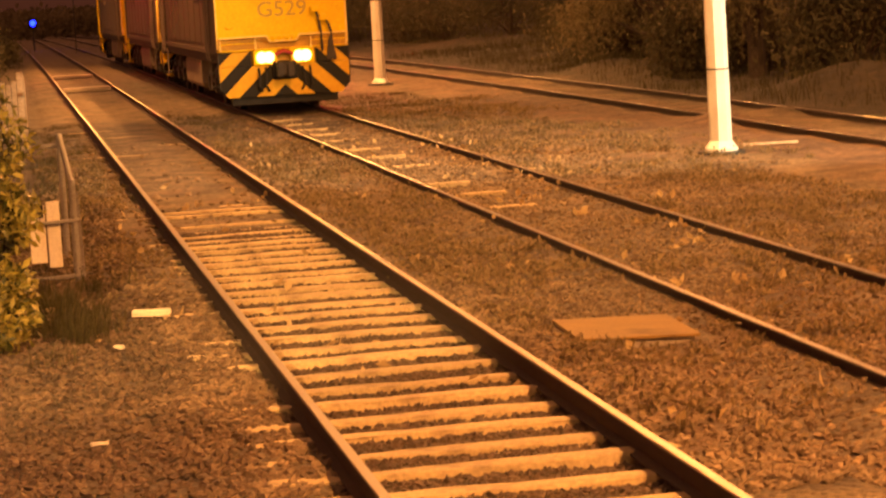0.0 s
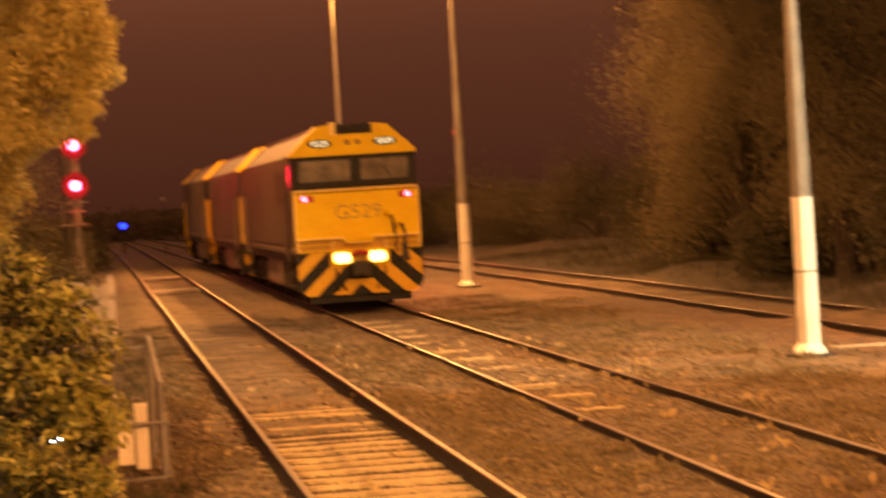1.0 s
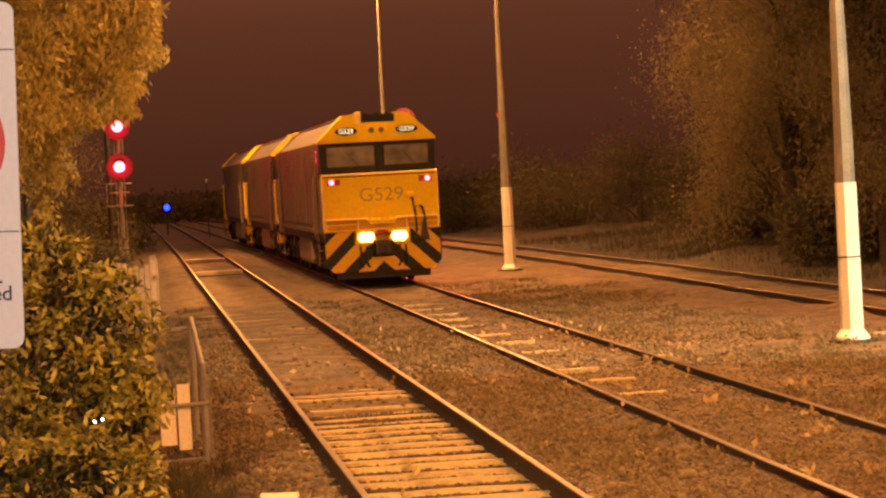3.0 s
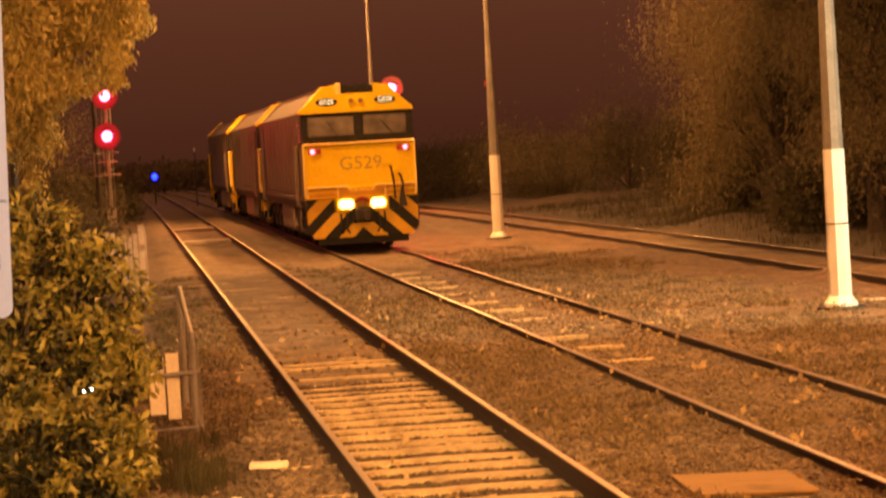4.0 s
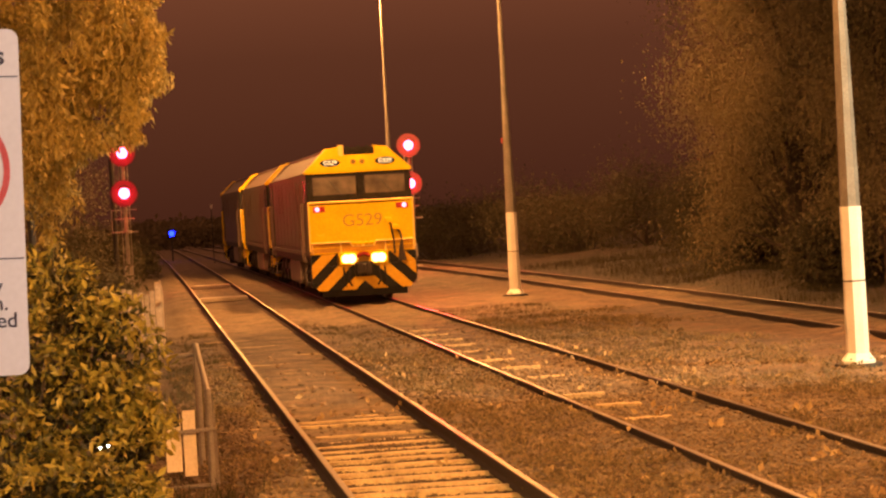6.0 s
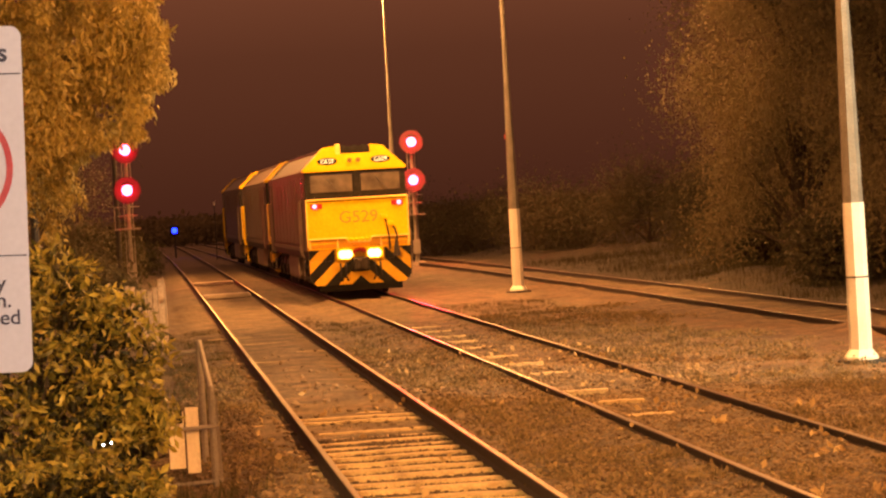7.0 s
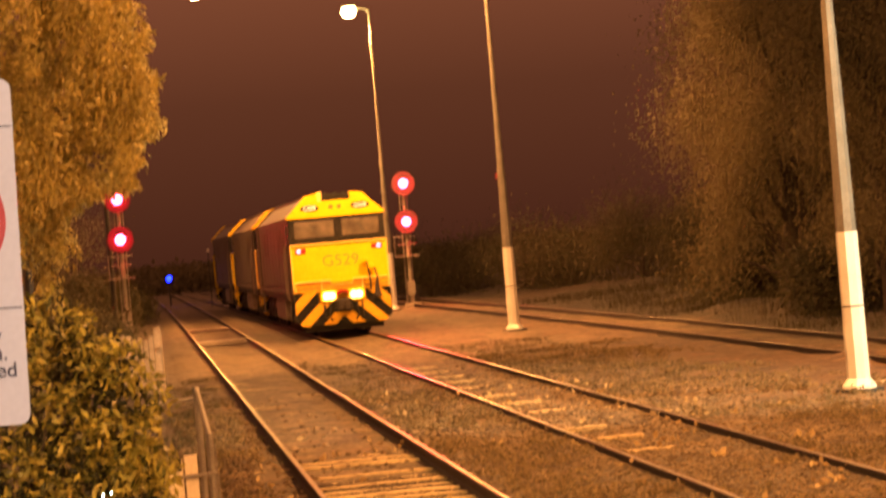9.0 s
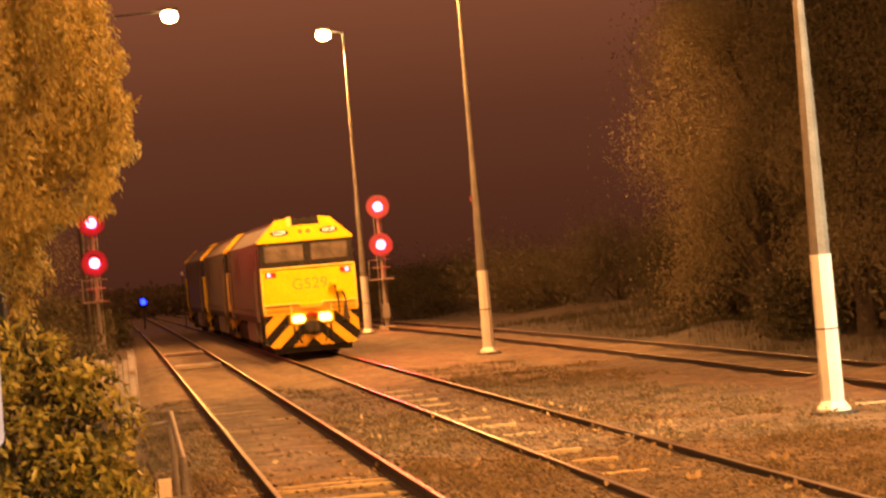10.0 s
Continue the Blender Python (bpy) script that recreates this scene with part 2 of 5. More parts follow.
RUST_PLATE = surface("rusted_steel_plate", (0.20, 0.120, 0.030), (0.30, 0.185, 0.050), 3.0, 0.75, 0.0, 0.2, 50, stain=(0.09, 0.05, 0.02), stain_at=0.64)
YELLOW = surface("yellow_loco_paint", (0.72, 0.475, 0.004), (0.84, 0.60, 0.006), 1.6, 0.42, 0, 0.03, 20, stain=(0.56, 0.34, 0.008), stain_at=0.70)
# stained yellow, darkened to carry the shade of the recess below the nose
SHADED_YELLOW = surface("shaded_stained_yellow_paint", (0.36, 0.20, 0.012), (0.56, 0.33, 0.014), 2.4, 0.5, 0, 0.05, 20, stain=(0.20, 0.11, 0.02), stain_at=0.62)
MAROON = surface("dull_dark_red_paint", (0.070, 0.050, 0.034), (0.115, 0.080, 0.054), 1.2, 0.46, 0, 0.05, 18, stain=(0.10, 0.058, 0.040), stain_at=0.6)
ROOF = surface("sooty_roof_paint", (0.07, 0.044, 0.033), (0.14, 0.084, 0.062), 1.4, 0.5, 0, 0.1, 20)
BOGIE = surface("oily_bogie_steel", (0.02, 0.016, 0.013), (0.06, 0.045, 0.035), 5.0, 0.55, 0.3, 0.3, 40)
TANK = surface("dusty_grey_tank_paint", (0.16, 0.12, 0.095), (0.28, 0.21, 0.16), 2.0, 0.6, 0, 0.1, 30)
BLACK = surface("black_rubber_and_paint", (0.012, 0.011, 0.01), (0.03, 0.027, 0.025), 5.0, 0.45, 0, 0.1, 50)
STRIPES = stripe_mat()
for m_ in (BLACK, STRIPES, YELLOW):
    m_.node_tree.nodes["Principled BSDF"].inputs["Specular IOR Level"].default_value = 0.15
CAB_GLASS = surface("dusty_cab_glass", (0.065, 0.053, 0.042), (0.145, 0.12, 0.095), 1.3, 0.12, 0, 0.0, 3, rough2=0.25)
# paler than YELLOW: the light caught by the nose rims is painted in
PALE_YELLOW = surface("pale_highlight_yellow", (0.80, 0.58, 0.10), (0.88, 0.68, 0.20), 4.0, 0.3, 0, 0.03, 20)
NUMBER_GLASS = glow("lit_number_glass", (1.0, 0.80, 0.45), 0.75)
HEADLIGHT = glow("headlight_glass", (1.0, 0.58, 0.13), 4.0)
MARKER_RED = glow("marker_lamp_glass", (1.0, 0.10, 0.16), 4.5)
RED_LENS = glow("red_signal_lens", (1.0, 0.045, 0.10), 18.0)
BLUE_LENS = glow("blue_signal_lens", (0.003, 0.008, 1.0), 15.0)
LAMP_GLASS = glow("sodium_lamp_glass", (1.0, 0.62, 0.20), 40.0)
RED_PLASTIC = surface("red_lamp_housing", (0.30, 0.012, 0.010), (0.42, 0.02, 0.015), 6, 0.35)
SIGN_FACE = surface("pale_grey_sign_face", (0.66, 0.65, 0.66), (0.74, 0.73, 0.74), 4, 0.35, 0, 0.02, 60)
SIGN_INK = surface("dark_sign_ink", (0.03, 0.028, 0.05), (0.05, 0.045, 0.07), 8, 0.4)
SIGN_RED = surface("red_sign_ink", (0.50, 0.05, 0.05), (0.60, 0.08, 0.07), 8, 0.4)
LETTER = surface("dull_gold_lettering", (0.37, 0.245, 0.02), (0.45, 0.305, 0.025), 6, 0.4)
PALING = surface("grey_fence_timber", (0.30, 0.23, 0.15), (0.56, 0.45, 0.32), 4.0, 0.8, 0, 0.4, 40, per_object=0.2)
BOARD = surface("pale_board", (0.64, 0.57, 0.42), (0.80, 0.73, 0.56), 4.0, 0.7, 0, 0.1, 40)
BUSH_LEAF = leaf_mat("glossy_bush_leaf", (0.032, 0.038, 0.009), (0.37, 0.315, 0.06), 0.46)
# near-black leaf: the shade inside the shrub is put into its colour
INNER_SHADE_LEAF = leaf_mat("shade_dark_inner_leaf", (0.010, 0.012, 0.004), (0.030, 0.030, 0.010), 0.7)
TREE_LEAF = leaf_mat("pale_tree_leaf", (0.19, 0.158, 0.045), (0.42, 0.325, 0.09), 0.6)
GUM_LEAF = leaf_mat("dull_gum_leaf", (0.105, 0.088, 0.048), (0.165, 0.138, 0.075), 0.9)
DARK_LEAF = leaf_mat("dark_shrub_leaf", (0.035, 0.034, 0.017), (0.085, 0.072, 0.036), 0.75)
GRASS = leaf_mat("dry_grass", (0.045, 0.045, 0.018), (0.13, 0.10, 0.04), 0.8)
WEED = leaf_mat("low_olive_weed", (0.105, 0.082, 0.040), (0.285, 0.215, 0.112), 0.8)
DARK_GRASS = leaf_mat("dark_green_grass", (0.022, 0.024, 0.008), (0.085, 0.072, 0.026), 0.8)
BANK_GRASS = leaf_mat("dull_bank_grass", (0.022, 0.024, 0.010), (0.06, 0.05, 0.022), 0.85)
LITTER = leaf_mat("fallen_leaf", (0.27, 0.18, 0.075), (0.55, 0.43, 0.22), 0.6)
BARK = surface("tree_bark", (0.03, 0.022, 0.015), (0.085, 0.06, 0.042), 4, 0.85, 0, 0.6, 25)

# ---------------------------------------------------------------- mesh helpers


def part(name, bm, material, parent=None, label=""):
    me = bpy.data.meshes.new(name)
    bm.to_mesh(me)
    bm.free()
    me.materials.append(material)
    ob = new(name, me)
    ob.parent = parent
    return tagged(ob, label) if label else ob


def thing(name, m, label, category, group="", kind=""):
    ob = new(name)
    ob.matrix_world = m
    ob.empty_display_size = 0.3
    return tagged(ob, label, category, group, kind)


def mesh_of(name, verts, faces, material, parent=None):
    me = bpy.data.meshes.new(name)
    me.from_pydata([tuple(v) for v in verts], [], [tuple(f) for f in faces])
    me.materials.append(material)
    ob = new(name, me)
    ob.parent = parent
    return ob


def smooth(ob):
    for p_ in ob.data.polygons:
        p_.use_smooth = True
    return ob


def box(bm, x0, x1, y0, y1, z0, z1, bevel=0.0):
    m = Matrix.LocRotScale(((x0 + x1) / 2, (y0 + y1) / 2, (z0 + z1) / 2), None, (x1 - x0, y1 - y0, z1 - z0))
    made = bmesh.ops.create_cube(bm, size=1, matrix=m)
    if bevel:
        es = {e for v in made["verts"] for e in v.link_edges}
        bmesh.ops.bevel(bm, geom=list(es), offset=bevel, segments=2, affect="EDGES", profile=0.6)
    return bm


def boxes(*rows, bevel=0.0):
    bm = bmesh.new()
    for r in rows:
        box(bm, *r, bevel=bevel)
    return bm


def tube(bm, pts, radii, n=8, cap=True, turn=0.0):
    pts = [Vector(p_) for p_ in pts]
    if isinstance(radii, (int, float)):
        radii = [radii] * len(pts)
    rings = []
    for i, c in enumerate(pts):
        d = (pts[min(i + 1, len(pts) - 1)] - pts[max(i - 1, 0)]).normalized()
        side = d.cross(Vector((0, 1, 0)) if abs(d.y) < 0.9 else Vector((1, 0, 0))).normalized()
        up = d.cross(side)
        rings.append([bm.verts.new(c + (side * math.cos(a) + up * math.sin(a)) * radii[i]) for a in [turn + 2 * math.pi * k / n for k in range(n)]])
    for a, b in zip(rings, rings[1:]):
        for k in range(n):
            bm.faces.new((a[k], a[(k + 1) % n], b[(k + 1) % n], b[k]))
    if cap:
        bm.faces.new(rings[0][::-1])
        bm.faces.new(rings[-1])
    return bm


def tubed(pts, radii, n=8, turn=0.0):
    bm = tube(bmesh.new(), pts, radii, n, True, turn)
    bmesh.ops.recalc_face_normals(bm, faces=bm.faces)
    return bm


def prism(outline, y0, y1, bm=None):
    """Extrude an outline of (x, z) from y0 to y1."""
    bm = bm or bmesh.new()
    a = [bm.verts.new((x, y0, z)) for x, z in outline]
    b = [bm.verts.new((x, y1, z)) for x, z in outline]
    n = len(outline)
    fs = [bm.faces.new(a), bm.faces.new(b[::-1])]
    for i in range(n):
        fs.append(bm.faces.new((a[i], b[i], b[(i + 1) % n], a[(i + 1) % n])))
    bmesh.ops.recalc_face_normals(bm, faces=fs)
    return bm


def lettering(name, text, size, material, parent, m, depth=0.004, bold=0.0):
    cu = bpy.data.curves.new(name, "FONT")
    cu.body, cu.size, cu.extrude, cu.offset = text, size, depth, bold
    cu.align_x, cu.align_y = "CENTER", "CENTER"
    tmp = new("tmp", cu)
    me = bpy.data.meshes.new_from_object(tmp.evaluated_get(bpy.context.evaluated_depsgraph_get()))
    bpy.data.objects.remove(tmp)
    me.materials.append(material)
    ob = new(name, me)
    ob.parent = parent
    ob.matrix_basis = m
    return ob


def leaf_cloud(name, centres, size, material, parent, droop=0.3, seed=1, slim=0.42):
    """Many folded, pointed leaves as one mesh."""
    rng = np.random.default_rng(seed)
    n = len(centres)
    d = rng.normal(size=(n, 3))
    d[:, 2] -= droop * 2
    d /= np.linalg.norm(d, axis=1)[:, None]
    s = np.cross(d, rng.normal(size=(n, 3)))
    s /= np.linalg.norm(s, axis=1)[:, None] + 1e-9
    u = np.cross(s, d)
    L = size * rng.uniform(0.6, 1.35, n)[:, None]
    w = L * slim
    base = centres
    mid = centres + d * L * 0.5
    tip = centres + d * L
    v = np.stack([base, mid + s * w * 0.5 + u * w * 0.16, tip, mid - s * w * 0.5 + u * w * 0.16], axis=1).reshape(-1, 3)
    i = np.arange(n)[:, None] * 4
    f = np.concatenate([i + [[0, 1, 2]], i + [[0, 2, 3]]], axis=1).reshape(-1, 3)
    return mesh_of(name, v.tolist(), f.tolist(), material, parent)


# ---------------------------------------------------------------- ground


def hump(a, lo, hi, soft):
    return np.clip((a - lo) / soft + 0.5, 0, 1) * np.clip((hi - a) / soft + 0.5, 0, 1)


def track2_x(y):
    return 6.14 - 0.00007 * np.maximum(0, np.asarray(y, float) - 52) ** 2


def ground_z(x, y):
    x, y = np.asarray(x, float), np.asarray(y, float)
    z = -0.215 + 0.018 * np.sin(x * 2.1 + y * 0.7) + 0.014 * np.sin(y * 1.9 - x * 0.8) + 0.01 * np.sin(x * 5.3 + 1.3 * np.sin(y * 2.4))
    z = z + 0.085 * hump(x, 4.55, 40, 0.7)
    wave = 0.5 + 0.5 * np.sin(y * 0.9 + 1.2 * np.sin(x * 1.7))
    bed = hump(x, 1.78, 3.42, 0.16)
    z = z * (1 - bed) + bed * (-0.203 + 0.046 * np.clip((y - 28 - 3 * wave) / 7, 0, 1) + 0.3 * (z + 0.215))
    z = z + 0.072 * (hump(x, 0.9, 1.72, 0.25) * np.clip((y - 13) / 6, 0.35, 1) + 1.4 * hump(x, 3.5, 4.35, 0.25))
    d2 = np.abs(np.abs(x - track2_x(y)) - 0.835)
    z = z + (0.046 - 0.6 * (z + 0.13)) * np.clip(1.6 - d2 / 0.22, 0, 1)
    z = z + 0.6 * np.clip((x - 15.5) / 6, 0, 1) + 0.5 * np.clip((x - 22) / 10, 0, 1)
    z = z + 0.05 * np.clip((1.2 - x) / 1.5, 0, 1)
    for mx_, my_, mh, mr, ml in ((12.42, 44.3, 0.17, 0.75, 0.9), (14.0, 45.4, 0.16, 0.8, 1.0), (16.8, 49.5, 0.55, 1.6, 3.2), (15.9, 67.0, 0.45, 1.3, 4.0)):
        z = z + mh * np.exp(-((x - mx_) / mr) ** 2 - ((y - my_) / ml) ** 2)
    return z


def build_ground():
    def steps(rows):
        out = []
        for a, b, d in rows:
            out += list(np.arange(a, b, d))
        return np.array(out + [rows[-1][1]])
    xs = steps(((-2500, -200, 700), (-200, -30, 30), (-30, -4, 2), (-4, 17, 0.15), (17, 40, 1.0), (40, 200, 20), (200, 2500, 700)))
    ys = steps(((-2500, -100, 700), (-100, 10, 10), (10, 62, 0.2), (62, 140, 1.0), (140, 400, 20), (400, 2500, 700)))
    X, Y = np.meshgrid(xs, ys)
    Z = ground_z(X, Y)
    v = np.stack([X, Y, Z], -1).reshape(-1, 3)
    nx, ny = len(xs), len(ys)
    i = (np.arange(ny - 1)[:, None] * nx + np.arange(nx - 1)[None]).reshape(-1, 1)
    f = i + [[0, 1, nx + 1, nx]]
    g = mesh_of("ground", v.tolist(), f.tolist(), GRAVEL)
    smooth(g)
    return tagged(g, "brown stony railway yard ground with trodden dirt", "ground", kind="structure")


GROUND = build_ground()

# ---------------------------------------------------------------- tracks
RAIL_PROFILE = ((-0.062, -0.160), (0.062, -0.160), (0.062, -0.148), (0.012, -0.128), (0.009, -0.045), (0.034, -0.034), (0.035, -0.008), (0.028, 0.0), (-0.028, 0.0), (-0.035, -0.008), (-0.034, -0.034), (-0.009, -0.045), (-0.012, -0.128), (-0.062, -0.148))


def rail(parent, xf, ys, head):
    """One rail along x = xf(y); the top strip is worn to another surface than the sides."""
    n = len(RAIL_PROFILE)
    v, f, mi = [], [], []
    for y in ys:
        x = float(xf(y))
        v += [(x + a, y, b) for a, b in RAIL_PROFILE]
    for i in range(len(ys) - 1):
        for k in range(n):
            f.append((i * n + k, i * n + (k + 1) % n, (i + 1) * n + (k + 1) % n, (i + 1) * n + k))
            mi.append(1 if 6 <= k <= 8 else 0)
    f += [tuple(range(n))[::-1], tuple((len(ys) - 1) * n + k for k in range(n))]
    mi += [0, 0]
    ob = mesh_of("rail", v, f, RAIL_SIDE, parent)
    ob.data.materials.append(head)
    ob.data.polygons.foreach_set("material_index", mi)
    bm = bmesh.new()
    bm.from_mesh(ob.data)
    bmesh.ops.recalc_face_normals(bm, faces=bm.faces)
    bm.to_mesh(ob.data)
    bm.free()
    return ob


def sleeper_meshes(count=6):
    out = []
    for k in range(count):
        r = random.Random(40 + k)
        bm = boxes((-1.33, 1.33, -0.118, 0.118, -0.30, -0.155), bevel=0.018)
        bmesh.ops.subdivide_edges(bm, edges=[e for e in bm.edges if abs(e.verts[0].co.x - e.verts[1].co.x) > 1], cuts=7)
        for v in bm.verts:
            v.co.y += r.uniform(-0.010, 0.010)
            v.co.z += r.uniform(-0.009, 0.005)
        me = bpy.data.meshes.new("sleeper")
        bm.to_mesh(me)
        bm.free()
        me.materials.append(TIMBER)
        out.append(me)
    return out


SLEEPERS = sleeper_meshes()


def sleeper(parent, x, y, dz, rng, wide=1.0):
    ob = new("sleeper", rng.choice(SLEEPERS))
    ob.parent = parent
    ob.matrix_basis = pose(x + rng.uniform(-0.05, 0.05), y + rng.uniform(-0.035, 0.035), dz + rng.uniform(-0.012, 0.006), 0, rng.uniform(-0.4, 0.4), rng.uniform(-0.5, 0.5)) @ Matrix.Diagonal((wide, rng.uniform(0.64, 0.76), 1, 1))
    return ob


def build_tracks():
    rng = random.Random(5)
    ys = [-12, 0, 10, 20, 30, 40, 50, 60, 70, 80, 90, 100, 110, 120, 130, 140, 150, 160, 180, 200, 230]
    t1 = thing("railway_track", pose(0, 0, 0), "main line of two worn steel rails on pale timber sleepers", "railway track", "railway tracks", "structure")
    for s in (-1, 1):
        rail(t1, lambda y, s=s: 2.60 + s * 0.835 - 0.00004 * max(0, y - 90) ** 2, ys, RAIL_TOP)
    y = 9.6
    while y < 60:
        sleeper(t1, 2.6, y, 0.010 if y < 29.0 or 32.4 < y < 34.2 else (-0.008 if rng.random() < 0.4 else -0.04), rng)
        y += 0.684 + rng.uniform(-0.05, 0.05)
    t2 = thing("railway_track", pose(0, 0, 0), "siding of rust-brown rails with sleepers sunk in stony dirt", "railway track", "railway tracks", "structure")
    for s in (-1, 1):
        rail(t2, lambda y, s=s: float(track2_x(y)) + s * 0.835, ys, RAIL_DULL)
    y = 12.0
    shown = (30.35, 32.6, 34.6, 38.7, 41.3, 43.3, 46.3, 48.6, 50.8, 53.0, 55.2)
    while y < 64:
        near = min(shown, key=lambda q: abs(q - y))
        up = abs(near - y) < 0.34
        sleeper(t2, float(track2_x(y)) + (rng.uniform(-0.28, -0.18) if up else 0), near if up else y, 0.066 if up else -0.05, rng, rng.uniform(0.215, 0.26) if up else 1.0)
        y += 0.684
    t3 = thing("railway_track", pose(0, 0, 0), "disused siding of rusty rails half sunk in trodden dirt", "railway track", "railway tracks", "structure")
    rail(t3, lambda y: 12.36 - 0.00020 * max(0, y - 45) ** 2, ys, RAIL_DULL)
    rail(t3, lambda y: 14.02 - 0.00024 * max(0, y - 45) ** 2, ys, RAIL_DULL)
    y = 20.0
    while y < 90:
        sleeper(t3, 13.2 - 0.00022 * max(0, y - 45) ** 2, y, -0.03, rng)
        y += 0.75
    return t1, t2, t3


build_tracks()

# ---------------------------------------------------------------- light poles


def light_pole(x, y, h):
    t = thing("light_pole", pose(x, y, float(ground_z(x, y))), "tall tapered octagonal grey steel lamp pole with white-painted foot", "light pole", "yard light poles")
    g = 0.12
    bm = tubed([(0, 0, 0.07), (0, 0, 2.35)], [0.168, 0.158], 8, 0.35)
    part("painted_foot", bm, POLE_WHITE, t, "white-painted lower shaft")
    part("shaft", tubed([(0, 0, 2.35), (0, 0, 4.2), (0, 0, 5.8), (0, 0, 9.2), (0, 0, h + g)], [0.148, 0.120, 0.084, 0.053, 0.042], 8, 0.35), POLE_GREY, t)
    bm = tubed([(0, 0, 0.05), (0, 0, 0.09), (0, 0, 0.20)], [0.25, 0.25, 0.17], 8, 0.35)
    part("flange", bm, POLE_WHITE, t)
    part("footing", tubed([(0, 0, -0.25), (0, 0, 0.052)], [0.37, 0.36], 12), DARK_STEEL, t, "dark round base plate")
    for k in range(4):
        a = math.pi / 4 + k * math.pi / 2
        part("bolt", tubed([(0.205 * math.cos(a), 0.205 * math.sin(a), 0.08), (0.205 * math.cos(a), 0.205 * math.sin(a), 0.13)], 0.018, 6), DARK_STEEL, t)
    part("door", boxes((-0.162, -0.154, -0.05, 0.05, 0.6, 0.95), bevel=0.004), POLE_WHITE, t)
    part("band", tubed([(0, 0, 1.25), (0, 0, 1.27)], [0.167, 0.1668], 8, 0.35), DARK_STEEL, t)
    part("arm", tubed([(0, 0, h + g - 0.05), (-0.25, 0, h + g + 0.04), (-0.62, 0, h + g + 0.08)], [0.035, 0.03, 0.028], 8), POLE_GREY, t)
    head = part("luminaire", boxes((-1.12, -0.52, -0.20, 0.20, h + g + 0.10, h + g + 0.22), bevel=0.05), POLE_GREY, t)
    bm = bmesh.new()
    bmesh.ops.create_uvsphere(bm, u_segments=28, v_segments=16, radius=1, matrix=Matrix.LocRotScale((-0.82, -0.05, h + g - 0.06), None, (0.31, 0.26, 0.24)))
    lens = part("lens", bm, LAMP_GLASS, head, "glowing orange lamp glass")
    lens.visible_shadow = False
    return t


for q in POLES:
    light_pole(q[0], q[1], q[2] + 0.2)
light_pole(10.3, 2.4, 12.3)
SECOND = [o_ for o_ in scene.objects if o_.name.startswith("light_pole")][1]
# red light reflected off the shaft, built as a small red block
part("reflector", boxes((-0.16, -0.125, -0.06, 0.06, 4.30, 4.44), bevel=0.008), RED_PLASTIC, SECOND, "small red block for red light on the shaft")

# ---------------------------------------------------------------- locomotive


def ring_of(cx, cz, r, n=16):
    return [(cx + r * math.cos(2 * math.pi * k / n), cz + r * math.sin(2 * math.pi * k / n)) for k in range(n)]


def side_section(w=1.40, top=4.13):
    return [(-w, 1.30), (w, 1.30), (w, 3.50), (0.80, top - 0.03), (0.4, top + 0.02), (-0.4, top + 0.02), (-0.80, top - 0.03), (-w, 3.50)]


LENGTH = 19.2


def wheelset(parent, y):
    w = new("wheelset")
    w.parent = parent
    w.matrix_basis = pose(0, y, 0.51)
    axle = tubed([(-0.80, 0, 0), (0.80, 0, 0)], 0.085, 10)
    part("axle", axle, BOGIE, w)
    for s in (-1, 1):
        x = s * 0.80
        bm = tubed([(x - 0.065, 0, 0), (x - 0.065, 0, 0), (x + 0.065, 0, 0)], [0.50, 0.505, 0.505], 28)
        tube(bm, [(x - s * 0.075, 0, 0), (x - s * 0.045, 0, 0)], [0.535, 0.535], 28)
        tube(bm, [(x + s * 0.05, 0, 0), (x + s * 0.085, 0, 0)], [0.17, 0.15], 12)
        for k in range(3):
            a = k * 2.0944
            box(bm, x + s * 0.055, x + s * 0.075, 0.28 * math.cos(a) - 0.05, 0.28 * math.cos(a) + 0.05, 0.28 * math.sin(a) - 0.05, 0.28 * math.sin(a) + 0.05)
        part("wheel", bm, BOGIE, w)
    return w


